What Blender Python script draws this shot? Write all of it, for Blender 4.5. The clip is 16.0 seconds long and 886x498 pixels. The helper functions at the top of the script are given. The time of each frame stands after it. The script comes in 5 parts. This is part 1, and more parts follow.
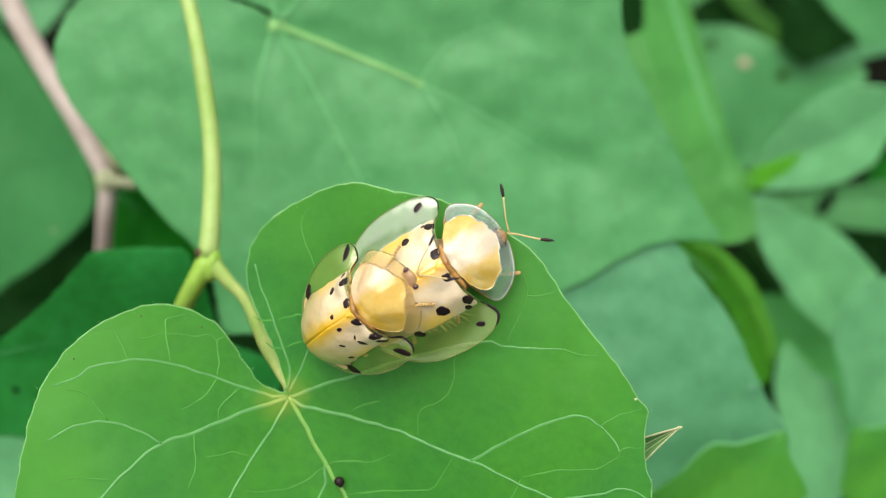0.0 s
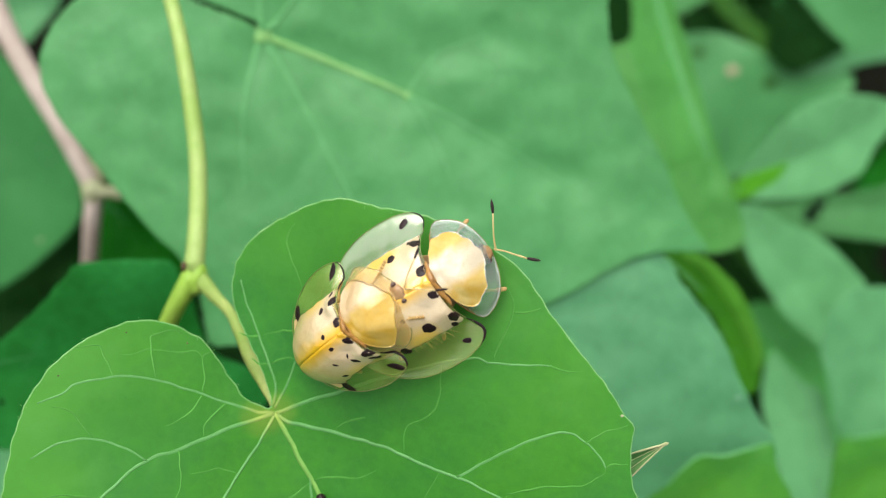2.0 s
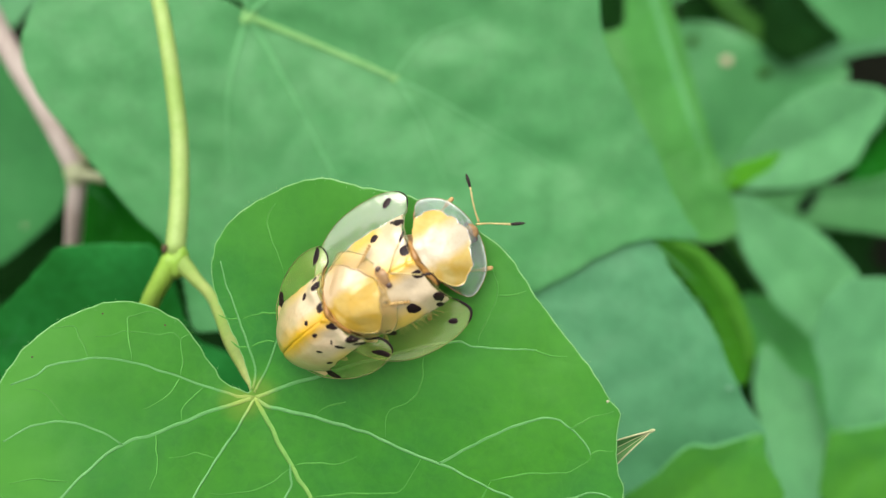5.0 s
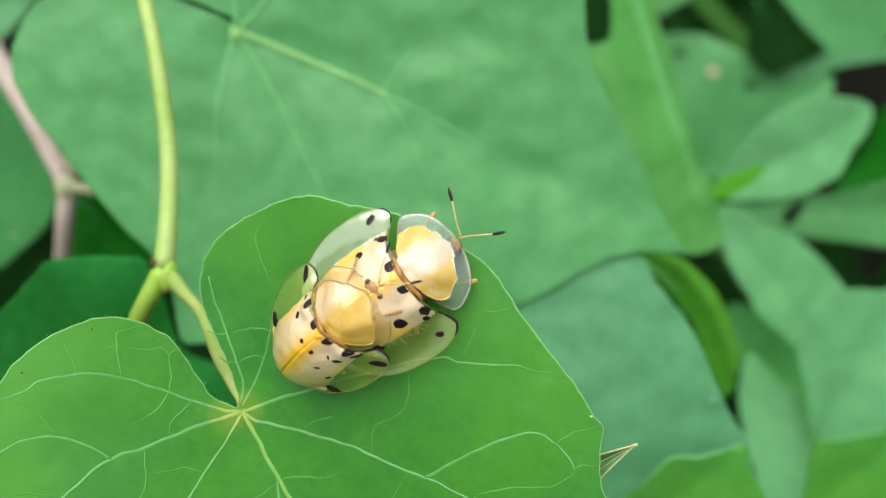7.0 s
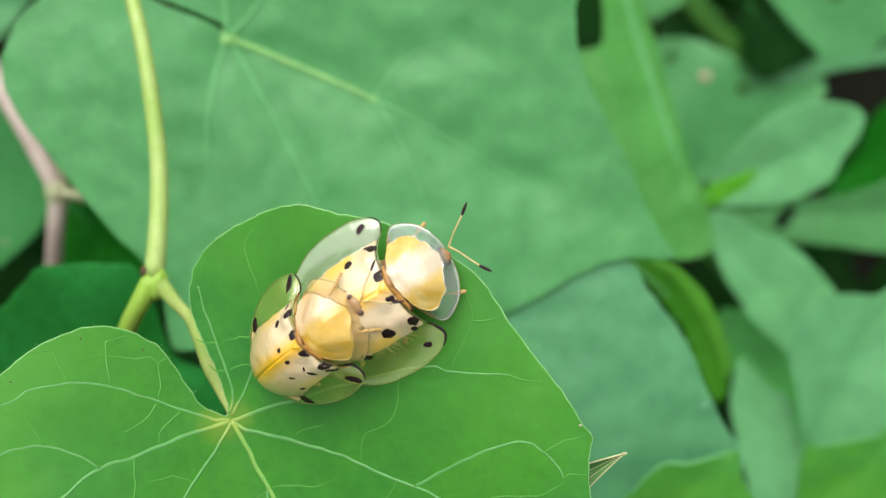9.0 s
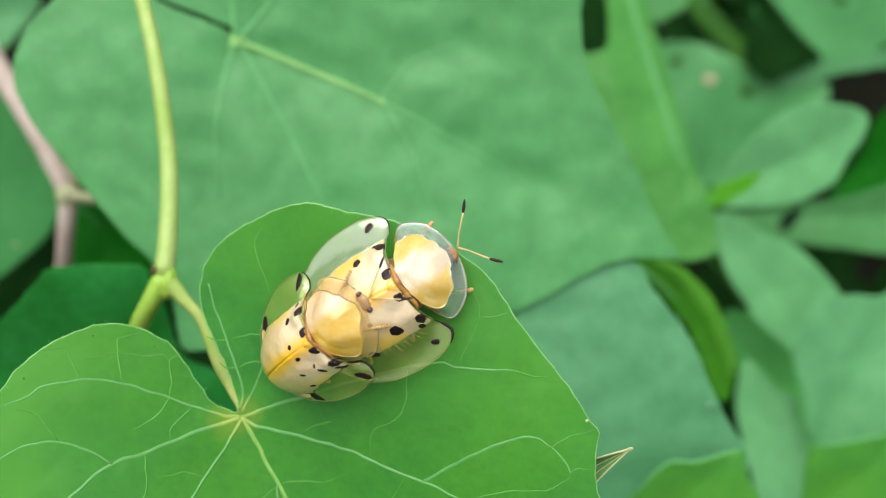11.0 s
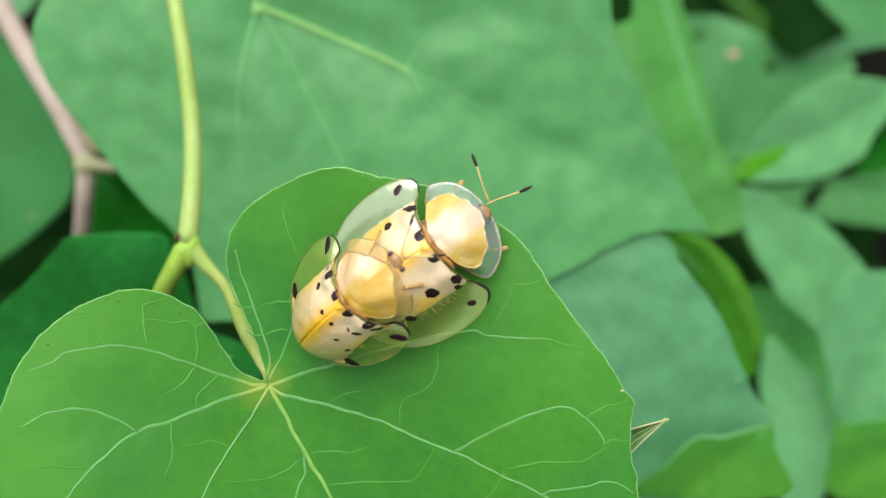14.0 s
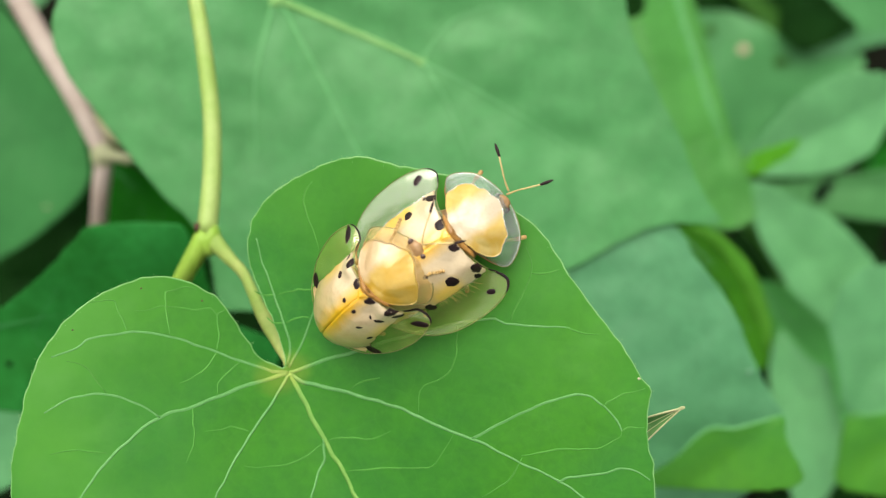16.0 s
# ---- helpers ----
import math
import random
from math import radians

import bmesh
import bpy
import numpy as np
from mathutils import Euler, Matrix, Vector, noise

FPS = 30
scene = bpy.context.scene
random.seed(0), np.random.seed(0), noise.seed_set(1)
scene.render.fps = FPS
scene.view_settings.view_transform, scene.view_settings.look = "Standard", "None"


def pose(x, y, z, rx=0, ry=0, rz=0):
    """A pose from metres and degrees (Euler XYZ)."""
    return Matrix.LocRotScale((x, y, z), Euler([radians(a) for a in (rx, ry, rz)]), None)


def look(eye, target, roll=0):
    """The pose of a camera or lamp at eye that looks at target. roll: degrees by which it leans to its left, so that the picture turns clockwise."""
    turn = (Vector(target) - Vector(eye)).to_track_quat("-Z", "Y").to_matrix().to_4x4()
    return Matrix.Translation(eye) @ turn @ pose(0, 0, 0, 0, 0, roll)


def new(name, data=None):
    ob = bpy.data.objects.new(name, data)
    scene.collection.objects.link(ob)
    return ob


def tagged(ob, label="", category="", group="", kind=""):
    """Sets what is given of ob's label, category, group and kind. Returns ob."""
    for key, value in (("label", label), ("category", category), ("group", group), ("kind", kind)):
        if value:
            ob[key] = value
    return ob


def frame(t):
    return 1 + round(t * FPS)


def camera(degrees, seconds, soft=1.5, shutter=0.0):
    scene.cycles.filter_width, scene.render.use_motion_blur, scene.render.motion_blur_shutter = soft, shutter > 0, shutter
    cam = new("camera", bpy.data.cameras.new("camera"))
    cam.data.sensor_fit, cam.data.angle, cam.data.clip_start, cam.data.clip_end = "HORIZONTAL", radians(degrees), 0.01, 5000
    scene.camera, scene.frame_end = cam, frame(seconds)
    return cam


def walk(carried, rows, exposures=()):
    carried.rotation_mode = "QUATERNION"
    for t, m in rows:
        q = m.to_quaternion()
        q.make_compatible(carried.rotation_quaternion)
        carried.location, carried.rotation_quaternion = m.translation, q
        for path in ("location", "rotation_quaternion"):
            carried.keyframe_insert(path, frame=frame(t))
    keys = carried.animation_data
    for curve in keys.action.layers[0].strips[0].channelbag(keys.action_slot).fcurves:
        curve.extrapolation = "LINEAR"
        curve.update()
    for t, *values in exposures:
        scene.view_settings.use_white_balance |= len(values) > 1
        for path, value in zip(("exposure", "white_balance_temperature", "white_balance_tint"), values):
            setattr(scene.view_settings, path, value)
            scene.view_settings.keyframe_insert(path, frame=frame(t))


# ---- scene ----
from mathutils import geometry

# All small sizes below are millimetres in a frame that lies on the slope of the leaves: x across, y up the slope, z off the leaf.
MM = 0.001
EYE, TILT, NEAR = 0.32, 30.0, 95.2
cam = camera(41.0, 16.0, soft=1.1)
cam.data.dof.use_dof = True
cam.data.dof.focus_distance = 0.0925
cam.data.dof.aperture_fstop = 20.0
BASE = pose(0, 0, EYE, TILT)
SLOPE = BASE @ Matrix.Translation((0, 0, -NEAR * MM))
# seconds, eye off its first place (mm), turn (degrees)
ROWS = [
    (0.0, 0.00, 0.00, 0.00, 0.00, -0.00, 0.00),
    (0.5, 0.67, -0.37, -1.07, -0.35, 0.08, 0.01),
    (1.0, 1.02, 0.37, -0.93, -0.17, -0.22, -0.16),
    (1.5, 1.15, 1.05, -0.17, 0.03, -0.43, -0.10),
    (2.0, 0.31, 1.31, -0.19, -0.02, -0.48, -0.00),
    (2.5, -0.53, -0.50, -0.77, 0.09, -0.45, 0.28),
    (3.0, 0.64, -0.20, -2.61, -0.53, -0.38, 0.30),
    (3.5, 0.54, -0.40, -3.30, -0.66, -0.25, 0.47),
    (4.0, 1.44, -0.03, -2.18, -0.16, -0.55, 0.29),
    (4.2, 1.34, 0.05, -2.18, -0.16, -0.55, 0.29),
    (6.3, 1.71, 0.54, -1.11, -0.10, -0.83, 0.52),
    (6.5, 2.46, 1.14, -1.11, -0.10, -0.83, 0.52),
    (7.0, 1.74, 1.16, -0.97, -0.01, -1.08, 0.41),
    (7.5, 1.71, 1.23, -1.31, 0.02, -1.12, 0.52),
    (8.0, 1.42, 0.73, -1.44, 0.01, -1.19, 0.52),
    (8.5, 2.26, 0.82, -1.54, -0.19, -1.04, 0.43),
    (9.0, 2.28, 1.85, -0.91, -0.00, -1.27, 0.37),
    (11.3, 1.92, 1.05, 0.38, 0.40, -1.02, 0.26),
    (11.5, 1.64, 1.47, 0.38, 0.40, -1.02, 0.26),
    (12.0, 0.19, 1.61, 0.65, 0.41, -1.12, 0.61),
    (12.5, -0.06, 1.72, 0.94, 0.34, -1.09, 0.55),
    (13.0, -0.07, 1.19, 0.80, 0.32, -0.82, 0.74),
    (13.5, -0.47, -0.44, -0.55, -0.07, -0.81, 0.76),
    (14.0, -0.04, -0.38, -1.86, -0.40, -0.78, 0.61),
    (14.5, -0.81, -0.04, -1.80, -0.40, -0.89, 0.76),
    (15.0, -1.51, -0.44, -0.99, -0.38, -0.89, 0.94),
    (15.5, -0.92, -0.20, -0.62, -0.36, -0.99, 0.83),
    (16.0, -1.37, -1.07, -0.80, -0.52, -0.65, 0.86),
]
walk(cam, [(t, BASE @ pose(x * MM, y * MM, z * MM, rx, ry, rz)) for t, x, y, z, rx, ry, rz in ROWS],
     exposures=[(0.0, 1.23, 6620, 9.5), (12.5, 1.23, 6620, 9.5), (15.0, 1.23, 6870, 9.5), (16.0, 1.23, 6970, 9.5)])

# ---- light ----
SUN_UP, SUN_ROUND = 77.0, 312.0
world = bpy.data.worlds.new("overcast_sky")
scene.world = world
world.use_nodes = True
wn, wl = world.node_tree.nodes, world.node_tree.links
sky = wn.new("ShaderNodeTexSky")
sky.sky_type, sky.sun_disc = "NISHITA", False
sky.sun_elevation, sky.sun_rotation = radians(SUN_UP), radians(SUN_ROUND)
sky.dust_density, sky.air_density, sky.ozone_density = 4.0, 1.0, 1.0
haze = wn.new("ShaderNodeHueSaturation")
haze.inputs["Saturation"].default_value = 0.14
wl.new(sky.outputs[0], haze.inputs["Color"])
wl.new(haze.outputs[0], wn["Background"].inputs["Color"])
wn["Background"].inputs["Strength"].default_value = 0.12
sun = new("sun", bpy.data.lights.new("sun", "SUN"))
sun.data.energy, sun.data.angle, sun.data.color = 1.25, radians(66), (1.0, 0.96, 0.88)
a, e = radians(SUN_ROUND), radians(SUN_UP)
sun.matrix_world = look((math.sin(a) * math.cos(e) * 3, math.cos(a) * math.cos(e) * 3, math.sin(e) * 3), (0, 0, 0))


# ---- materials ----
def material(name):
    m = bpy.data.materials.new(name)
    m.use_nodes = True
    t = m.node_tree
    return m, t, t.nodes["Principled BSDF"]


def node(t, kind, **values):
    n = t.nodes.new(kind)
    for key, value in values.items():
        n.inputs[key.replace("_", " ")].default_value = value
    return n


def ramp(t, source, stops):
    n = t.nodes.new("ShaderNodeValToRGB")
    while len(n.color_ramp.elements) < len(stops):
        n.color_ramp.elements.new(0.5)
    for el, (p, c) in zip(n.color_ramp.elements, stops):
        el.position, el.color = p, (*c, 1) if len(c) == 3 else c
    t.links.new(source, n.inputs[0])
    return n.outputs[0]


def mixed(t, factor, a, b, mode="MIX"):
    n = t.nodes.new("ShaderNodeMix")
    n.data_type, n.blend_type = "RGBA", mode
    for socket, value in ((n.inputs[0], factor), (n.inputs[6], a), (n.inputs[7], b)):
        if isinstance(value, (int, float)):
            socket.default_value = value
        elif isinstance(value, tuple):
            socket.default_value = (*value, 1)
        else:
            t.links.new(value, socket)
    return n.outputs[2]


def near_hub(t, co, hub):
    """One at the knot where a leaf's veins meet, fading outwards."""
    drift = node(t, "ShaderNodeTexNoise", Scale=700.0, Detail=2.0)
    t.links.new(co, drift.inputs["Vector"])
    astray = t.nodes.new("ShaderNodeVectorMath")
    astray.operation = "MULTIPLY_ADD"
    astray.inputs[1].default_value = (0.0008, 0.0008, 0.0)
    t.links.new(drift.outputs["Color"], astray.inputs[0])
    middle = t.nodes.new("ShaderNodeVectorMath")
    middle.inputs[1].default_value = (-0.0004, -0.0004, 0.0)
    t.links.new(co, middle.inputs[0])
    t.links.new(middle.outputs[0], astray.inputs[2])
    far = t.nodes.new("ShaderNodeVectorMath")
    far.operation = "LENGTH"
    t.links.new(astray.outputs[0], far.inputs[0])
    fade = node(t, "ShaderNodeMapRange")
    fade.interpolation_type = "SMOOTHSTEP"
    fade.inputs[1].default_value, fade.inputs[2].default_value = 0.0029, 0.0029 + hub
    fade.inputs[3].default_value, fade.inputs[4].default_value = 0.5, 0.0
    t.links.new(far.outputs["Value"], fade.inputs[0])
    return fade.outputs[0]


def leaf_material(name, dark, light, net, gloss=0.42, through_light=0.3, cell=330.0, bump=0.16, mesh=0.14, spec=0.4, hub=0.0, young_lit=None):
    """Leaf skin: two scales of green, a fine paler net of veins, a waxy gloss, and light that comes through."""
    m, t, p = material(name)
    co = t.nodes.new("ShaderNodeTexCoord").outputs["Object"]
    broad, fine = node(t, "ShaderNodeTexNoise", Scale=70.0, Detail=3.0), node(t, "ShaderNodeTexNoise", Scale=1500.0, Detail=4.0)
    warp = node(t, "ShaderNodeTexNoise", Scale=260.0, Detail=2.0)
    for n in (broad, fine, warp):
        t.links.new(co, n.inputs["Vector"])
    bent = t.nodes.new("ShaderNodeVectorMath")
    bent.operation = "MULTIPLY_ADD"
    bent.inputs[1].default_value = (0.0022, 0.0022, 0.0022)
    t.links.new(warp.outputs["Color"], bent.inputs[0])
    t.links.new(co, bent.inputs[2])
    cells = node(t, "ShaderNodeTexVoronoi", Scale=cell)
    cells.feature = "DISTANCE_TO_EDGE"
    t.links.new(bent.outputs[0], cells.inputs["Vector"])
    green = mixed(t, ramp(t, broad.outputs["Fac"], [(0.32, (0, 0, 0)), (0.68, (1, 1, 1))]), dark, light)
    green = mixed(t, ramp(t, fine.outputs["Fac"], [(0.35, (0, 0, 0)), (0.75, (0.35, 0.35, 0.35))]), green, tuple(c * 0.75 for c in dark))
    mottle = node(t, "ShaderNodeTexNoise", Scale=420.0, Detail=5.0, Roughness=0.65)
    t.links.new(co, mottle.inputs["Vector"])
    green = mixed(t, ramp(t, mottle.outputs["Fac"], [(0.38, (0, 0, 0)), (0.66, (0.30, 0.30, 0.30))]), green, tuple(c * 1.35 for c in light))
    lines = ramp(t, cells.outputs["Distance"], [(0.0, (mesh,) * 3), (0.035, (0, 0, 0))])
    green = mixed(t, lines, green, net)
    if young_lit:
        # outwards from the hub: paler young tissue
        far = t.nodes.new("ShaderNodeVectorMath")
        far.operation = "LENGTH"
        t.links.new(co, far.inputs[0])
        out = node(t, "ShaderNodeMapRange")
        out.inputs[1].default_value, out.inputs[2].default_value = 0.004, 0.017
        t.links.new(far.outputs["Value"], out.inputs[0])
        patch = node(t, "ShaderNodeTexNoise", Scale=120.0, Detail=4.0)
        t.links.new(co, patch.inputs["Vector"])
        part_young_lit = mixed(t, 1.0, out.outputs[0], ramp(t, patch.outputs["Fac"], [(0.3, (0.35,) * 3), (0.62, (1, 1, 1))]), "MULTIPLY")
        # left and upper lobes lightened in colour for the light and sheen they catch
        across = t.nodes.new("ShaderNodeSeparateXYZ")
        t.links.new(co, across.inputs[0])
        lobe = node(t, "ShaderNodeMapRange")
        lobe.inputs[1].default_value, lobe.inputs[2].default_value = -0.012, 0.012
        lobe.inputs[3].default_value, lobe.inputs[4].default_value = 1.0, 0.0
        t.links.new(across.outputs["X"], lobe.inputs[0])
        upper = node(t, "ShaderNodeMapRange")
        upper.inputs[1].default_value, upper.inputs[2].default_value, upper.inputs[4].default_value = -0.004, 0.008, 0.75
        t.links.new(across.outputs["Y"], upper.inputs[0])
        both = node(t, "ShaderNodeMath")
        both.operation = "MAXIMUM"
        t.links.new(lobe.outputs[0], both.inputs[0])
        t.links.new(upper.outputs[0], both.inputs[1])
        part_young_lit = mixed(t, 1.0, part_young_lit, both.outputs[0], "MULTIPLY")
        green = mixed(t, part_young_lit, green, young_lit)
    if hub:
        green = mixed(t, near_hub(t, co, hub), green, (0.20, 0.30, 0.03))
    t.links.new(green, p.inputs["Base Color"])
    rough = ramp(t, fine.outputs["Fac"], [(0.3, (gloss - 0.06,) * 3), (0.7, (gloss + 0.1,) * 3)])
    t.links.new(rough, p.inputs["Roughness"])
    p.inputs["Specular IOR Level"].default_value = spec
    height = node(t, "ShaderNodeMath")
    height.operation = "MULTIPLY_ADD"
    height.inputs[1].default_value = 0.25
    t.links.new(fine.outputs["Fac"], height.inputs[0])
    t.links.new(ramp(t, cells.outputs["Distance"], [(0.0, (0, 0, 0)), (0.22, (1, 1, 1))]), height.inputs[2])
    b = node(t, "ShaderNodeBump", Strength=bump, Distance=0.00018)
    t.links.new(height.outputs[0], b.inputs["Height"])
    t.links.new(b.outputs[0], p.inputs["Normal"])
    tr = node(t, "ShaderNodeBsdfTranslucent")
    t.links.new(mixed(t, 1.0, green, (0.9, 1.0, 0.45), "MULTIPLY"), tr.inputs["Color"])
    mix = node(t, "ShaderNodeMixShader", Fac=through_light)
    t.links.new(p.outputs[0], mix.inputs[1])
    t.links.new(tr.outputs[0], mix.inputs[2])
    t.links.new(mix.outputs[0], t.nodes["Material Output"].inputs["Surface"])
    return m


def plain_material(name, a, b, scale, rough, spec=0.5, bump=0.2, coat=0.0, stretch=None, metal=0.0, depth=0.0001, hub=0.0):
    """A two-tone skin with its grain, for stems, shells and soil."""
    m, t, p = material(name)
    co = t.nodes.new("ShaderNodeTexCoord").outputs["Object"]
    if stretch:
        mp = t.nodes.new("ShaderNodeMapping")
        mp.inputs["Scale"].default_value = stretch
        t.links.new(co, mp.inputs[0])
        co = mp.outputs[0]
    n, fine = node(t, "ShaderNodeTexNoise", Scale=scale, Detail=4.0), node(t, "ShaderNodeTexNoise", Scale=scale * 9, Detail=3.0)
    t.links.new(co, n.inputs["Vector"])
    t.links.new(co, fine.inputs["Vector"])
    col = mixed(t, ramp(t, n.outputs["Fac"], [(0.3, (0, 0, 0)), (0.7, (1, 1, 1))]), a, b)
    col = mixed(t, ramp(t, fine.outputs["Fac"], [(0.45, (0, 0, 0)), (0.8, (0.3, 0.3, 0.3))]), col, tuple(c * 0.6 for c in a))
    if hub:
        col = mixed(t, near_hub(t, co, hub), col, (0.36, 0.38, 0.06))
    t.links.new(col, p.inputs["Base Color"])
    p.inputs["Roughness"].default_value, p.inputs["Specular IOR Level"].default_value = rough, spec
    p.inputs["Coat Weight"].default_value, p.inputs["Metallic"].default_value = coat, metal
    p.inputs["Coat Roughness"].default_value = 0.08
    if bump:
        bn = node(t, "ShaderNodeBump", Strength=bump, Distance=depth)
        t.links.new(fine.outputs["Fac"], bn.inputs["Height"])
        t.links.new(bn.outputs[0], p.inputs["Normal"])
    return m


def shell_material(name, cream, cloud, gold, axis, width, centre=0.0, side=0.0, wobble=0.9, crisp=0.11, lumps=0.5, soft=1.0, pearl=None):
    """Pearly beetle shell: cream with cloudy patches and a golden band along its axis, under a clear coat."""
    m, t, p = material(name)
    co = t.nodes.new("ShaderNodeTexCoord").outputs["Object"]
    sep = t.nodes.new("ShaderNodeSeparateXYZ")
    t.links.new(co, sep.inputs[0])
    n = node(t, "ShaderNodeTexNoise", Scale=380.0, Detail=4.0, Distortion=1.2)
    fine = node(t, "ShaderNodeTexNoise", Scale=4200.0, Detail=3.0)
    t.links.new(co, n.inputs["Vector"])
    t.links.new(co, fine.inputs["Vector"])
    off = node(t, "ShaderNodeMath")
    off.operation = "SUBTRACT"
    off.inputs[1].default_value = centre
    t.links.new(sep.outputs[axis], off.inputs[0])
    wob = node(t, "ShaderNodeMath")
    wob.operation = "MULTIPLY_ADD"
    wob.inputs[1].default_value = width * wobble
    t.links.new(n.outputs["Fac"], wob.inputs[0])
    far = node(t, "ShaderNodeMath")
    far.operation = "ABSOLUTE"
    t.links.new(off.outputs[0], far.inputs[0])
    t.links.new(far.outputs[0], wob.inputs[2])
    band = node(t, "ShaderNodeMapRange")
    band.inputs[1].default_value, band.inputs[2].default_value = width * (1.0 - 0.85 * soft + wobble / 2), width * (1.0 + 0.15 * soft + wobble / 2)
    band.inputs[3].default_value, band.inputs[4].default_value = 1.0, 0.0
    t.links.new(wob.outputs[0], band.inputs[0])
    col = mixed(t, ramp(t, n.outputs["Fac"], [(0.51 - crisp, (0, 0, 0)), (0.51 + crisp, (1, 1, 1))]), cream, cloud)
    if pearl:
        fore = node(t, "ShaderNodeMapRange")
        fore.inputs[1].default_value, fore.inputs[2].default_value = -0.0015, 0.0022
        fore.inputs[3].default_value, fore.inputs[4].default_value = 0.0, 0.75
        t.links.new(sep.outputs["X"], fore.inputs[0])
        streak = node(t, "ShaderNodeTexNoise", Scale=1400.0, Detail=4.0, Distortion=0.6)
        t.links.new(co, streak.inputs["Vector"])
        col = mixed(t, ramp(t, streak.outputs["Fac"], [(0.42, (0, 0, 0)), (0.7, (0.22,) * 3)]), col, tuple(c * 0.78 for c in cream))
        col = mixed(t, fore.outputs[0], col, pearl)
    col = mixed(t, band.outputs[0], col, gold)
    if side:
        flank = node(t, "ShaderNodeMapRange")
        flank.inputs[1].default_value, flank.inputs[2].default_value = side * 0.95, side * 1.25
        flank.inputs[3].default_value, flank.inputs[4].default_value = 0.0, 0.75
        t.links.new(wob.outputs[0], flank.inputs[0])
        along = t.nodes.new("ShaderNodeMath")
        along.operation = "ADD"
        along.inputs[1].default_value = -0.0006
        t.links.new(sep.outputs["X"], along.inputs[0])
        away = t.nodes.new("ShaderNodeMath")
        away.operation = "ABSOLUTE"
        t.links.new(along.outputs[0], away.inputs[0])
        patch = node(t, "ShaderNodeMapRange")
        patch.inputs[1].default_value, patch.inputs[2].default_value = 0.0008, 0.0017
        patch.inputs[3].default_value, patch.inputs[4].default_value = 1.0, 0.12
        t.links.new(away.outputs[0], patch.inputs[0])
        gilt = t.nodes.new("ShaderNodeMath")
        gilt.operation = "MULTIPLY"
        t.links.new(flank.outputs[0], gilt.inputs[0])
        t.links.new(patch.outputs[0], gilt.inputs[1])
        col = mixed(t, gilt.outputs[0], col, (0.60, 0.40, 0.03))
    col = mixed(t, ramp(t, fine.outputs["Fac"], [(0.5, (0, 0, 0)), (0.8, (0.22, 0.22, 0.22))]), col, tuple(c * 0.6 for c in cream))
    t.links.new(col, p.inputs["Base Color"])
    p.inputs["Roughness"].default_value, p.inputs["Specular IOR Level"].default_value = 0.38, 0.5
    p.inputs["Coat Weight"].default_value, p.inputs["Coat Roughness"].default_value, p.inputs["Coat IOR"].default_value = 0.75, 0.11, 1.52
    b = node(t, "ShaderNodeBump", Strength=lumps, Distance=0.00025)
    t.links.new(n.outputs["Fac"], b.inputs["Height"])
    t.links.new(b.outputs[0], p.inputs["Normal"])
    t.links.new(b.outputs[0], p.inputs["Coat Normal"])
    return m


def clear_material(name, tint, body, share, mirror=0.05, ripple=0.3):
    """A clear horny plate: lets the leaf show through, mirrors the sky at its gloss, with a faint milky body."""
    m, t, p = material(name)
    t.nodes.remove(p)
    co = t.nodes.new("ShaderNodeTexCoord").outputs["Object"]
    n = node(t, "ShaderNodeTexNoise", Scale=700.0, Detail=3.0)
    t.links.new(co, n.inputs["Vector"])
    clear = node(t, "ShaderNodeBsdfTransparent", Color=(*tint, 1))
    milk = node(t, "ShaderNodeBsdfDiffuse", Color=(*body, 1))
    gloss = node(t, "ShaderNodeBsdfGlossy", Roughness=0.2)
    facing = node(t, "ShaderNodeLayerWeight", Blend=0.5)
    power = node(t, "ShaderNodeMath")
    power.operation = "POWER"
    power.inputs[1].default_value = 3.0
    t.links.new(facing.outputs["Facing"], power.inputs[0])
    fres = node(t, "ShaderNodeMapRange")
    fres.inputs[3].default_value, fres.inputs[4].default_value = mirror, 0.5
    t.links.new(power.outputs[0], fres.inputs[0])
    bn = node(t, "ShaderNodeBump", Strength=ripple, Distance=0.00012)
    t.links.new(n.outputs["Fac"], bn.inputs["Height"])
    t.links.new(bn.outputs[0], gloss.inputs["Normal"])
    one, two = node(t, "ShaderNodeMixShader"), node(t, "ShaderNodeMixShader")
    t.links.new(ramp(t, n.outputs["Fac"], [(0.3, (share * 0.7,) * 3), (0.7, (share * 1.3,) * 3)]), one.inputs[0])
    t.links.new(clear.outputs[0], one.inputs[1])
    t.links.new(milk.outputs[0], one.inputs[2])
    t.links.new(fres.outputs[0], two.inputs[0])
    t.links.new(one.outputs[0], two.inputs[1])
    t.links.new(gloss.outputs[0], two.inputs[2])
    t.links.new(two.outputs[0], t.nodes["Material Output"].inputs["Surface"])
    return m


LEAF = leaf_material("leaf_fresh", (0.030, 0.205, 0.022), (0.056, 0.25, 0.012), (0.12, 0.38, 0.07), 0.46, mesh=0.05, bump=0.08)
LEAF_HEART = leaf_material("leaf_heart", (0.014, 0.155, 0.021), (0.039, 0.212, 0.011), (0.10, 0.31, 0.05), 0.46, mesh=0.06, bump=0.07, hub=0.0008, young_lit=(0.058, 0.262, 0.024), spec=0.32)
LEAF_BLUE = leaf_material("leaf_bluish", (0.048, 0.222, 0.062), (0.060, 0.258, 0.079), (0.09, 0.29, 0.11), 0.5, 0.25, mesh=0.08)
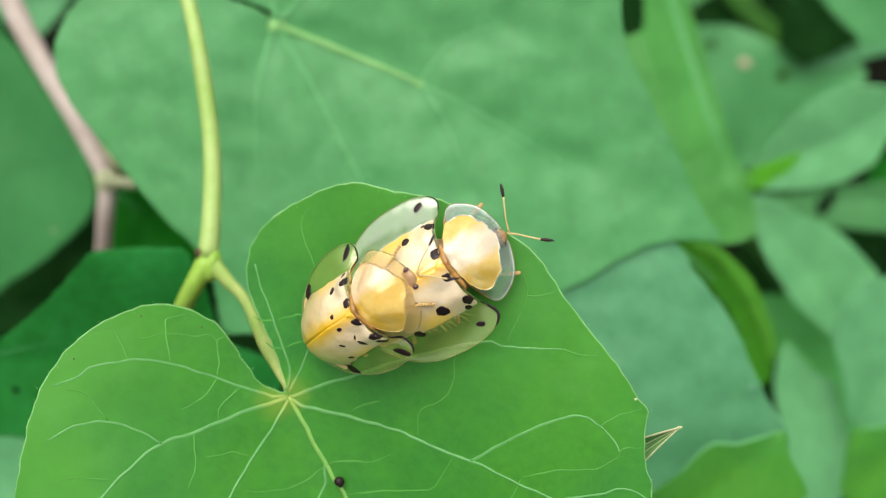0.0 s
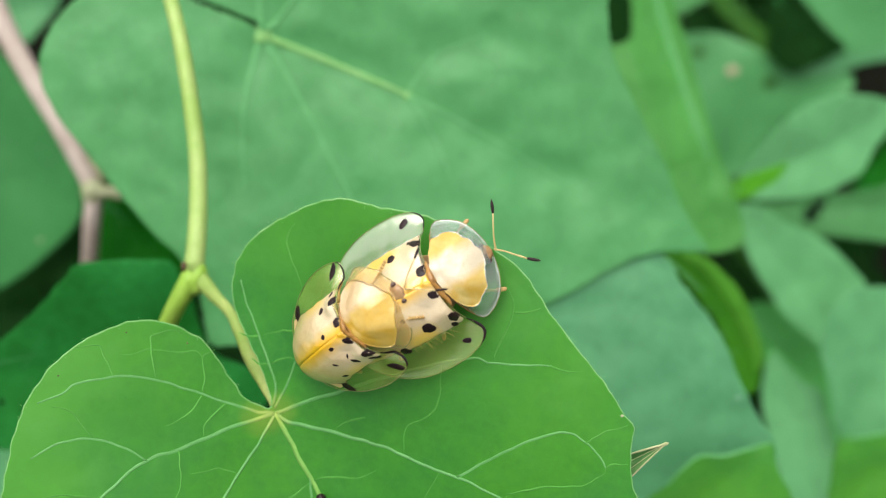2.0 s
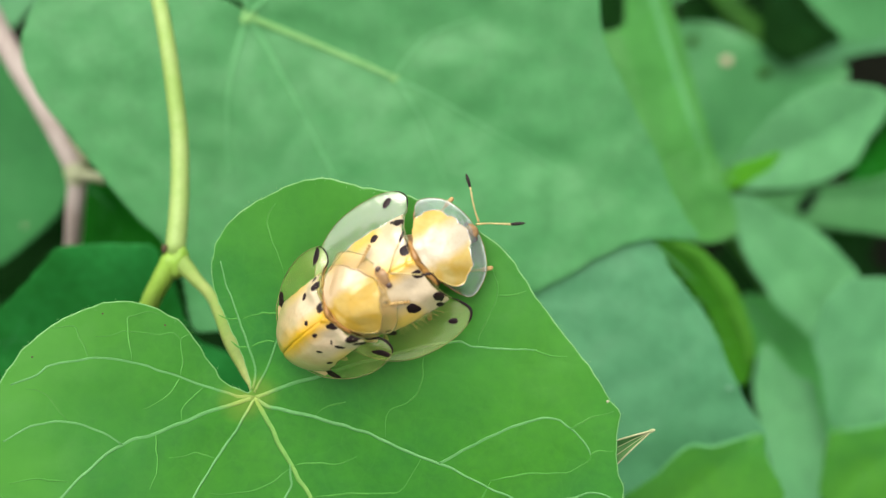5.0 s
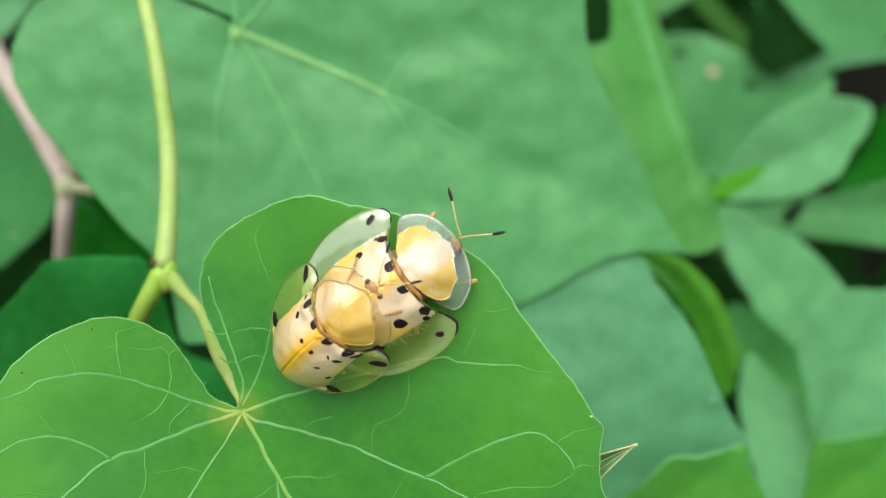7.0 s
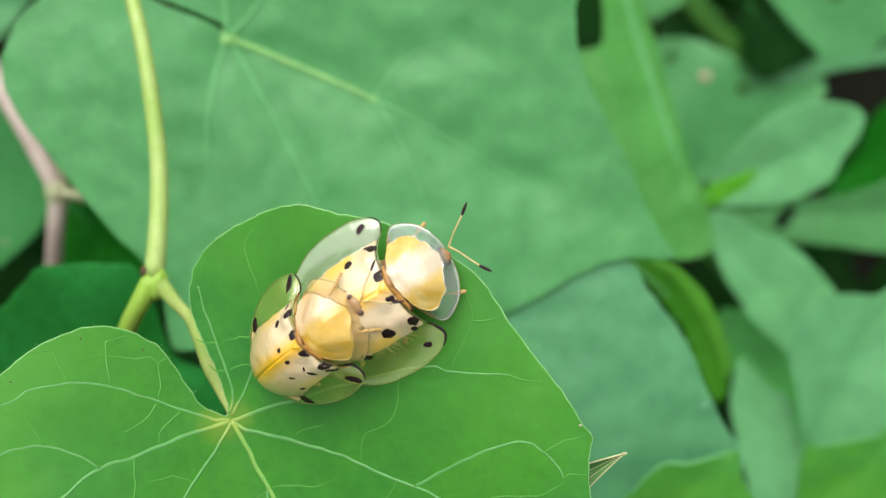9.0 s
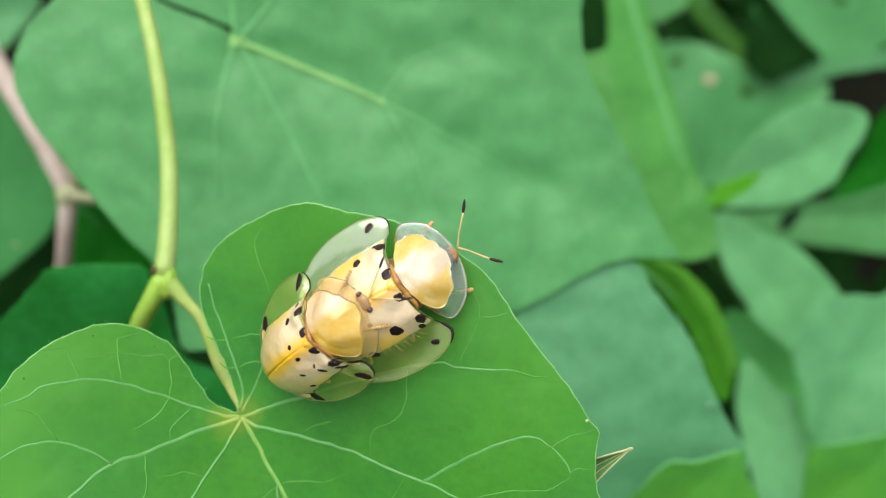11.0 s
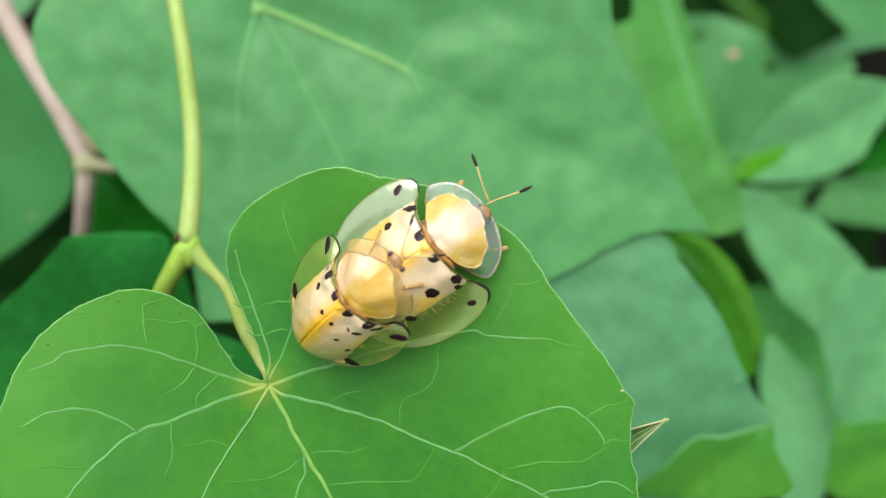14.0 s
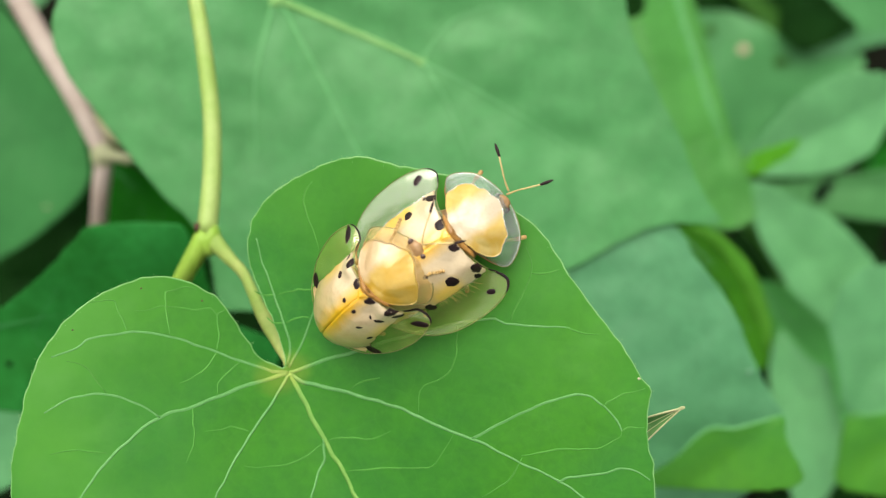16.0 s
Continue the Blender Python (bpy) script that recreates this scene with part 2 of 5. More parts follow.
VEIN_BIG = plain_material("vein_big", (0.12, 0.318, 0.083), (0.172, 0.36, 0.115), 500.0, 0.5, 0.3)
LEAF_TEAL = leaf_material("leaf_teal", (0.062, 0.240, 0.090), (0.090, 0.305, 0.118), (0.10, 0.33, 0.13), 0.5, 0.25, mesh=0.08)
LEAF_WEED = leaf_material("leaf_weed", (0.046, 0.205, 0.055), (0.068, 0.26, 0.075), (0.08, 0.28, 0.09), 0.5, 0.3, mesh=0.08)
LEAF_PALE = leaf_material("leaf_pale", (0.085, 0.30, 0.11), (0.115, 0.365, 0.14), (0.13, 0.38, 0.15), 0.5, 0.25, mesh=0.08)
LEAF_GRASS = leaf_material("leaf_grass_green", (0.066, 0.33, 0.070), (0.088, 0.39, 0.088), (0.10, 0.40, 0.10), 0.5, 0.3, mesh=0.08, spec=0.2)
LEAF_DIM = leaf_material("leaf_dim_olive", (0.012, 0.075, 0.004), (0.026, 0.115, 0.008), (0.03, 0.12, 0.012), 0.55, 0.3, mesh=0.08, spec=0.2)
LEAF_YELLOWISH = leaf_material("leaf_yellowish", (0.044, 0.235, 0.034), (0.068, 0.295, 0.052), (0.08, 0.30, 0.06), 0.5, 0.3, mesh=0.08)
# deep green that already holds the large leaf's shadow in its colour
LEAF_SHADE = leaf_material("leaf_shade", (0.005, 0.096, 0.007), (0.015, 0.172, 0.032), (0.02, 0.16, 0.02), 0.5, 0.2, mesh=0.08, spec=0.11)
LEAF_COOL = leaf_material("leaf_cool", (0.048, 0.205, 0.085), (0.072, 0.26, 0.112), (0.09, 0.28, 0.12), 0.5, 0.25, mesh=0.08)
CHALK = plain_material("chalky_spot", (0.12, 0.29, 0.17), (0.17, 0.34, 0.22), 900.0, 0.8, 0.1)
LEAF_MID = leaf_material("leaf_middle", (0.022, 0.15, 0.035), (0.036, 0.20, 0.05), (0.05, 0.22, 0.06), 0.55, 0.25, mesh=0.08, spec=0.25)
# darkest leaf green: shade under other leaves is put into the colour
LEAF_DEEP_SHADE = leaf_material("leaf_deep_shade", (0.002, 0.070, 0.002), (0.006, 0.102, 0.005), (0.02, 0.15, 0.025), 0.62, 0.2, mesh=0.08, spec=0.04)
# near-black green: the shade of the deep gaps is put into the colour
UNDER = leaf_material("leaf_undergrowth_shade", (0.002, 0.016, 0.002), (0.005, 0.032, 0.004), (0.009, 0.055, 0.008), 0.62, 0.2, mesh=0.08, spec=0.04)
# olive tone that includes the light coming through the curled leaf
LEAF_OLIVE = leaf_material("leaf_sunlit_curl", (0.025, 0.176, 0.003), (0.052, 0.254, 0.010), (0.10, 0.34, 0.03), 0.5, 0.45, mesh=0.08, spec=0.2)
LEAF_YOUNG = leaf_material("leaf_young", (0.062, 0.33, 0.004), (0.095, 0.41, 0.008), (0.13, 0.40, 0.02), 0.5, 0.4, mesh=0.08)
# paler copy for the curl's rim: its backlight is put into the colour
LEAF_RIM_LIT = leaf_material("leaf_rolled_rim_lit", (0.062, 0.270, 0.016), (0.094, 0.335, 0.032), (0.11, 0.34, 0.03), 0.55, 0.45, mesh=0.08, spec=0.2)
VEIN = plain_material("vein_pale", (0.062, 0.220, 0.052), (0.090, 0.262, 0.076), 900.0, 0.55, 0.3, hub=0.0007)
RIM = plain_material("leaf_rim", (0.11, 0.30, 0.08), (0.17, 0.36, 0.13), 900.0, 0.6, 0.2)
VEIN_GOLD = plain_material("vein_golden", (0.10, 0.255, 0.042), (0.145, 0.30, 0.058), 900.0, 0.5, 0.3, hub=0.0008)
VEIN_FAINT = plain_material("vein_faint", (0.075, 0.285, 0.085), (0.105, 0.34, 0.11), 900.0, 0.5, 0.3)
VEIN_SOFT = plain_material("vein_soft", (0.062, 0.255, 0.076), (0.085, 0.30, 0.095), 900.0, 0.5, 0.3)
VEIN_PALE = plain_material("vein_pale_bluish", (0.069, 0.270, 0.088), (0.094, 0.312, 0.107), 900.0, 0.5, 0.3)
# veins darkened to suit the leaves coloured for shade
VEIN_DEEP = plain_material("vein_deep", (0.012, 0.13, 0.028), (0.02, 0.16, 0.036), 900.0, 0.5, 0.2)
HOLE = plain_material("bitten_hole", (0.003, 0.008, 0.004), (0.006, 0.014, 0.006), 900.0, 0.9, 0.05)
VEIN_THIN = plain_material("vein_thin", (0.046, 0.205, 0.026), (0.062, 0.228, 0.034), 900.0, 0.6, 0.2, 0.0)
STEM = plain_material("stem_yellow_green", (0.21, 0.335, 0.066), (0.295, 0.395, 0.125), 350.0, 0.5, 0.4)
STEM_LIME = plain_material("stem_lime", (0.18, 0.335, 0.030), (0.25, 0.39, 0.06), 300.0, 0.5, 0.35)
STEM_GREEN = plain_material("stem_green", (0.06, 0.24, 0.03), (0.09, 0.30, 0.05), 300.0, 0.5, 0.3)
PETIOLE = plain_material("petiole_pale", (0.15, 0.25, 0.042), (0.25, 0.30, 0.085), 250.0, 0.5, 0.35, hub=0.0006)
PURPLE = plain_material("stem_purple_grey", (0.28, 0.225, 0.19), (0.39, 0.335, 0.295), 260.0, 0.6, 0.3)
KNOT = plain_material("stem_knot", (0.22, 0.26, 0.12), (0.36, 0.36, 0.24), 300.0, 0.55, 0.3)
DRY = plain_material("dry_husk", (0.24, 0.29, 0.13), (0.40, 0.38, 0.23), 500.0, 0.7, 0.2)
HUSK = plain_material("husk_skin", (0.035, 0.13, 0.03), (0.10, 0.22, 0.07), 500.0, 0.7, 0.2)
SOIL = plain_material("soil", (0.003, 0.004, 0.002), (0.007, 0.008, 0.005), 60.0, 0.95, 0.03, 0.8, depth=0.004)
CREAM = shell_material("shell_cream", (0.46, 0.325, 0.145), (0.52, 0.41, 0.215), (0.58, 0.325, 0.010), 1, 0.00095, side=0.0029, crisp=0.2, lumps=0.09, pearl=(0.53, 0.44, 0.30))
# neck shields: cream bands colour in both pale pigment and the sky's reflection
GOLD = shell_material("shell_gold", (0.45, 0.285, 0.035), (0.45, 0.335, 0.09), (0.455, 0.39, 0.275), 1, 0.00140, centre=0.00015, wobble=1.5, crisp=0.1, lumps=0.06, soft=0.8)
GOLD_SMALL = shell_material("shell_gold_small", (0.43, 0.265, 0.025), (0.43, 0.305, 0.07), (0.44, 0.315, 0.165), 1, 0.00120, centre=0.0018, wobble=1.2, crisp=0.16, lumps=0.05, soft=0.5)
CLEAR = clear_material("clear_plate", (0.985, 1.0, 0.82), (0.84, 0.90, 0.30), 0.05, 0.055, 0.7)
# whiter left plate: its cloud patches, with the sky's sheen put into the colour
CLEAR_CLOUD_SHEEN = clear_material("cloud_sheen_clear_plate", (0.985, 1.0, 0.92), (0.86, 0.93, 0.72), 0.085, 0.10, 0.9)
CLEAR_NECK = clear_material("clear_neck_plate", (0.985, 1.0, 0.97), (0.86, 0.93, 0.92), 0.15, 0.22, 0.8)
CLEAR_SMALL = clear_material("clear_small_neck_plate", (0.99, 0.96, 0.84), (0.85, 0.60, 0.26), 0.18, 0.05, 0.6)
AMBER = plain_material("amber_rim", (0.08, 0.11, 0.03), (0.19, 0.20, 0.06), 900.0, 0.4, 0.4)
BLACK = plain_material("black_spot", (0.008, 0.005, 0.006), (0.022, 0.010, 0.010), 900.0, 0.42, 0.12, 0.25, 0.12)
EYE_SKIN = plain_material("eye_maroon", (0.030, 0.010, 0.008), (0.075, 0.030, 0.022), 1200.0, 0.3, 0.5, 0.2, 0.3)
TISSUE = plain_material("pale_tissue", (0.26, 0.30, 0.08), (0.32, 0.34, 0.12), 900.0, 0.6, 0.3)
TAN = plain_material("tan_leg", (0.34, 0.20, 0.06), (0.44, 0.30, 0.11), 900.0, 0.35, 0.5)
FEELER = plain_material("feeler_straw", (0.38, 0.28, 0.10), (0.47, 0.37, 0.16), 900.0, 0.4, 0.4)
HEAD = plain_material("head_brown", (0.17, 0.085, 0.025), (0.32, 0.19, 0.08), 1500.0, 0.3, 0.5)
COLLAR = plain_material("collar_amber", (0.16, 0.065, 0.010), (0.36, 0.18, 0.035), 900.0, 0.3, 0.5)
PALE_SPOT = plain_material("pale_dead_spot", (0.30, 0.26, 0.16), (0.42, 0.34, 0.24), 900.0, 0.8, 0.1)
SCAR = plain_material("bud_scar", (0.05, 0.03, 0.02), (0.10, 0.07, 0.03), 900.0, 0.7, 0.2)


# ---- building ----
def place(x, y, z):
    return SLOPE @ Matrix.Translation((x * MM, y * MM, z * MM))


def thing(name, m, label, category, group=""):
    ob = new(name)
    ob.empty_display_size = 0.003
    ob.matrix_world = m
    return tagged(ob, label, category, group)


def part(name, verts, faces, mat, parent, label="", smooth=True):
    """One mesh object, in metres, under a thing or a part."""
    me = bpy.data.meshes.new(name)
    me.from_pydata([tuple(v) for v in verts], [], faces)
    me.materials.append(mat)
    if smooth:
        me.polygons.foreach_set("use_smooth", [True] * len(me.polygons))
    me.update()
    ob = new(name, me)
    ob.parent = parent
    if label:
        tagged(ob, label)
    return ob


def spline(points, step, closed=False):
    """A smooth line through control points, sampled about every step."""
    pts = [np.array(p, float) for p in points]
    n, out = len(pts), []
    for i in range(n if closed else n - 1):
        b, c = pts[i], pts[(i + 1) % n]
        a = pts[i - 1] if closed or i else 2 * b - c
        d = pts[(i + 2) % n] if closed or i + 2 < n else 2 * c - b
        k = max(2, int(np.linalg.norm(c - b) / step + 0.5))
        for j in range(k):
            u = j / k
            out.append(0.5 * (2 * b + (c - a) * u + (2 * a - 5 * b + 4 * c - d) * u * u + (3 * b - 3 * c + d - a) * u ** 3))
    if not closed:
        out.append(pts[-1])
    return out


def tube(path, radii, sides=8, flat=1.0):
    """Vertices and faces of a tapered round rod along a line in mm."""
    path = [Vector(p) for p in path]
    verts, faces = [], []
    up = Vector((0.0, 0.0, 1.0))
    for i, p in enumerate(path):
        d = (path[min(i + 1, len(path) - 1)] - path[max(i - 1, 0)]).normalized()
        side = d.cross(up)
        side = side.normalized() if side.length > 1e-4 else Vector((1, 0, 0))
        top = side.cross(d)
        f = i / max(1, len(path) - 1) * (len(radii) - 1)
        k = min(int(f), len(radii) - 2)
        r = radii[k] + (radii[k + 1] - radii[k]) * (f - k)
        for j in range(sides):
            w = 2 * math.pi * j / sides
            verts.append((p + side * math.cos(w) * r + top * math.sin(w) * r * flat) * MM)
    for i in range(len(path) - 1):
        for j in range(sides):
            q = (j + 1) % sides
            faces.append((i * sides + j, i * sides + q, (i + 1) * sides + q, (i + 1) * sides + j))
    for i, c in ((0, 0), (len(path) - 1, 1)):
        ring = [i * sides + j for j in range(sides)]
        faces.append(tuple(ring if c else ring[::-1]))
    return verts, faces


def ball(centre, radii, rings=10, sides=16, rough=0.0):
    verts, faces = [], []
    for i in range(rings + 1):
        a = math.pi * i / rings
        for j in range(sides):
            b = 2 * math.pi * j / sides
            d = Vector((math.sin(a) * math.cos(b), math.sin(a) * math.sin(b), math.cos(a)))
            k = 1 + rough * noise.noise(d * 2.3)
            verts.append(Vector((centre[0] + d.x * radii[0] * k, centre[1] + d.y * radii[1] * k, centre[2] + d.z * radii[2] * k)) * MM)
    for i in range(rings):
        for j in range(sides):
            q = (j + 1) % sides
            faces.append((i * sides + j, (i + 1) * sides + j, (i + 1) * sides + q, i * sides + q))
    return verts, faces


def joined(*pieces):
    verts, faces = [], []
    for v, f in pieces:
        n = len(verts)
        verts += list(v)
        faces += [tuple(n + i for i in q) for q in f]
    return verts, faces


def inside(p, poly):
    x, y = p
    hit = False
    for (ax, ay), (bx, by) in zip(poly, poly[1:] + poly[:1]):
        if (ay > y) != (by > y) and x < (bx - ax) * (y - ay) / (by - ay) + ax:
            hit = not hit
    return hit


def blade_edge(outline, step, ragged, seed=0.0):
    edge = [(float(p[0]), float(p[1])) for p in spline(outline, step * 0.7, closed=True)]
    return [(x + ragged * noise.noise((x * 1.1, y * 1.1, seed)), y + ragged * noise.noise((x * 1.1, y * 1.1, seed + 7))) for x, y in edge]


def blade(outline, height, step, thick=0.22, ragged=0.05, seed=0.0):
    """A leaf blade with real thickness: the outline filled with an even net, bent by height(x, y)."""
    edge = blade_edge(outline, step, ragged, seed)
    xs, ys = [p[0] for p in edge], [p[1] for p in edge]
    arr = np.array(edge)
    net, row = [], 0
    y = min(ys)
    while y < max(ys):
        x = min(xs) + (step / 2 if row % 2 else 0)
        while x < max(xs):
            if inside((x, y), edge) and ((arr - (x, y)) ** 2).sum(1).min() > (0.55 * step) ** 2:
                net.append((x, y))
            x += step
        y += step * 0.866
        row += 1
    n = len(edge)
    for i in range(n):
        d = Vector(edge[(i + 1) % n]) - Vector(edge[i - 1])
        for side in (-1, 1):
            p = Vector(edge[i]) + side * Vector((-d.y, d.x)).normalized() * 0.22 * step
            if inside(tuple(p), edge) and ((arr - tuple(p)) ** 2).sum(1).min() > (0.15 * step) ** 2:
                net.append(tuple(p))
    vs, _, fs, *_ = geometry.delaunay_2d_cdt([Vector(p) for p in edge + net], [(i, (i + 1) % n) for i in range(n)], [], 1, 1e-6)
    top = [(v.x * MM, v.y * MM, height(v.x, v.y) * MM) for v in vs]
    k = len(top)
    fs = [tuple(f) if (vs[f[1]] - vs[f[0]]).cross(vs[f[2]] - vs[f[0]]) > 0 else tuple(f)[::-1] for f in fs]
    low = [(x, y, z - thick * MM) for x, y, z in top]
    count = {}
    for f in fs:
        for a, b in zip(f, f[1:] + f[:1]):
            count[(a, b)] = 1
    rim = [(b, a, a + k, b + k) for a, b in count if (b, a) not in count]
    return top + low, fs + [tuple(i + k for i in f[::-1]) for f in fs] + rim


def on_blade(line, height, lift, step=0.6):
    return [(p[0], p[1], height(p[0], p[1]) + lift) for p in spline(line, step)]


# ---- ground ----
def ground():
    n, verts, faces = 60, [], []
    spread = [math.copysign(abs(u) ** 5, u) * 400 for u in np.linspace(-1, 1, n)]
    for y in spread:
        for x in spread:
            k = 1 if abs(x) < 3 and abs(y) < 3 else 0
            verts.append((x, y, k * 0.012 * noise.noise((x * 9, y * 9, 0.0))))
    for i in range(n - 1):
        for j in range(n - 1):
            faces.append((i * n + j, i * n + j + 1, (i + 1) * n + j + 1, (i + 1) * n + j))
    ob = part("ground", verts, faces, SOIL, None)
    tagged(ob, "near-black soil under the leaves", "ground", kind="structure")


ground()

# ---- the heart-shaped leaf that carries the beetles ----
HUB = (-12.8, -12.2)
AXIS = (0.38, -0.925)
HEART = [(-0.2, 0.4), (-0.8, 2.9), (-2.1, 5.9), (-3.2, 8.5), (-3.4, 10.9), (-2.9, 12.7), (-1.3, 14.6), (1.2, 16.1), (4.0, 17.2), (5.8, 17.5), (8.6, 16.8), (11.8, 16.2), (14.4, 15.3), (17.9, 13.4), (19.9, 11.8), (21.1, 10.2), (22.1, 8.6), (24.1, 5.9), (26.2, 3.3), (27.3, 1.7), (28.0, 0.5), (28.65, -0.4), (28.45, -1.8), (28.5, -4.3), (29.0, -6.5), (28.9, -11.5), (27.3, -19.1), (23.5, -29.9), (17.8, -43.3), (2.8, -33.5), (-9.3, -25.0), (-16.7, -17.5), (-19.8, -11.4), (-20.3, -7.1), (-20.0, -4.8), (-19.3, -1.3), (-18.3, 1.7), (-16.6, 4.3), (-14.2, 6.4), (-11.8, 7.4), (-9.7, 7.7), (-7.5, 7.05), (-5.6, 5.75), (-4.35, 4.0), (-3.4, 2.5), (-2.5, 1.3), (-1.2, 0.45)]
HEART_VEINS = {
    "midrib": [(-0.0, -0.1), (1.2, -2.1), (2.3, -4.2), (3.7, -6.7), (5.2, -9.2), (11.7, -22.3), (17.8, -42.1)],
    "a": [(-0.0, -0.1), (2.4, 0.8), (5.0, 1.7), (9.9, 3.4), (15.5, 4.9), (18.2, 4.5), (22.3, 4.4)],
    "b": [(-0.0, -0.1), (1.2, -0.8), (4.2, -1.4), (7.4, -2.1), (10.2, -2.95), (12.6, -3.95), (15.0, -4.7), (17.0, -5.5), (19.2, -6.5), (22.0, -7.7), (25.0, -9.8)],
    "b1": [(15.0, -4.7), (16.8, -3.6), (19.4, -2.1), (21.3, -1.3), (22.9, -0.8), (24.1, -0.9), (25.2, -1.7), (26.1, -2.7), (26.5, -3.6)],
    "c": [(-0.0, -0.1), (-1.3, 0.05), (-2.7, 0.5), (-5.5, 1.6), (-9.0, 2.95), (-12.0, 3.35), (-14.6, 3.0), (-15.5, 2.4), (-17.6, 1.5)],
    "d": [(-0.0, -0.1), (-1.6, -0.6), (-4.0, -1.3), (-6.9, -2.5), (-9.6, -3.3), (-11.8, -5.0), (-13.8, -7.2), (-15.8, -10.5)],
    "d1": [(-9.6, -3.3), (-11.0, -2.3), (-13.5, -1.4), (-16.0, -1.6), (-18.0, -2.7)],
    "e": [(-0.0, -0.1), (-1.3, -2.6), (-3.0, -5.2), (-4.4, -7.9), (-6.6, -12.8)],
    "f": [(3.0, -5.5), (3.0, -7.3), (2.3, -9.4), (1.5, -13.6)],
    "h": [(0.1, 0.3), (1.0, 2.2), (1.7, 4.1), (2.4, 6.7)],
    "i": [(-0.1, 0.6), (0.1, 2.3), (-0.5, 4.1), (-1.3, 6.4), (-2.0, 8.1), (-2.7, 10.9)],
    "k3": [(21.7, -7.75), (22.4, -7.35), (23.4, -7.2), (25.5, -6.8), (26.8, -6.4), (27.9, -6.8), (28.7, -7.3)],
}
# fine side veins, root first
HEART_VEINLETS = [
    [(-9.2, 3.0), (-9.4, 4.4), (-9.6, 6.3), (-9.1, 6.7), (-8.2, 6.9), (-7.3, 6.7)],
    [(-5.6, 1.7), (-5.5, 2.9), (-5.7, 4.6), (-5.2, 4.9), (-4.8, 5.2)],
    [(-5.7, 4.6), (-6.3, 5.2), (-7.3, 5.1), (-9.4, 5.4), (-10.2, 5.3), (-11.7, 5.0)],
    [(-12.1, 3.3), (-12.7, 4.4), (-13.2, 5.7), (-13.9, 5.9), (-14.9, 5.7)],
    [(-5.6, 1.7), (-6.1, 0.8), (-7.2, -0.2), (-8.3, -0.7)],
    [(-3.8, 0.9), (-4.6, 0.1), (-5.4, -0.8), (-5.4, -1.9)],
    [(-7.3, -2.5), (-7.0, -5.0), (-7.4, -6.8)],
    [(-0.5, 4.0), (-1.3, 4.0), (-1.9, 4.5)],
    [(-1.2, 6.3), (-2.0, 6.2), (-2.9, 6.6)],
    [(-0.3, 4.0), (0.8, 4.5), (1.8, 4.4)],
    [(2.2, 6.6), (1.2, 6.8), (0.4, 6.7), (-1.0, 6.3)],
    [(2.9, -5.9), (1.2, -7.1), (-1.0, -7.6), (-3.2, -7.4)],
    [(1.9, 15.6), (1.2, 14.0), (1.9, 11.8), (2.6, 10.0)],
    [(13.7, 4.3), (13.7, 2.4), (13.2, 0.7), (12.0, -0.3), (10.9, -1.0), (10.7, -2.9)],
    [(17.8, 4.9), (18.5, 6.6), (19.4, 8.5), (19.2, 9.6), (18.9, 10.6)],
    [(19.4, 8.5), (20.8, 8.6), (21.5, 8.9)],
    [(7.6, -0.2), (6.2, -0.6), (5.0, -1.3)],
    [(3.2, -5.7), (5.0, -5.3), (7.0, -5.3), (8.4, -4.6)],
    [(4.8, -8.2), (7.1, -7.8), (9.8, -7.5), (11.7, -7.3), (12.6, -6.2), (13.6, -4.3)],
    [(18.9, -5.8), (20.2, -5.5), (21.5, -5.2), (23.2, -5.0), (24.6, -5.0), (26.3, -4.1), (26.5, -3.5)],
    [(26.5, -3.6), (27.2, -3.2), (28.2, -3.3)],
    [(24.9, -1.5), (25.5, -1.3), (26.5, -0.7), (28.2, -0.3)],
    [(18.9, -6.0), (17.8, -8.0), (15.9, -9.4)],
    [(-13.5, -1.3), (-15.2, 0.8), (-16.5, 1.2)],
    [(-13.2, -5.9), (-15.4, -5.6), (-17.4, -5.9)],
    [(-2.7, -4.8), (-4.4, -4.3), (-6.2, -4.6)],
    [(22.1, 4.4), (23.3, 4.0), (24.6, 3.9)],
]


def heart_height(x, y):
    """Folded along its midrib, rising to both sides and sinking at the rims, puckered between the veins."""
    s = x * AXIS[1] - y * AXIS[0]
    z = -3.1 + (6.5 * math.sin(math.pi / 2 * min(s, 30) / 20) ** 1.3 if s > 0 else 6.25 * math.sin(math.pi / 2 * min(-s, 33) / 24) ** 1.5)
    return z + 0.16 * noise.noise((x * 0.23, y * 0.23, 1.0)) + 0.05 * noise.noise((x * 0.9, y * 0.9, 4.0))


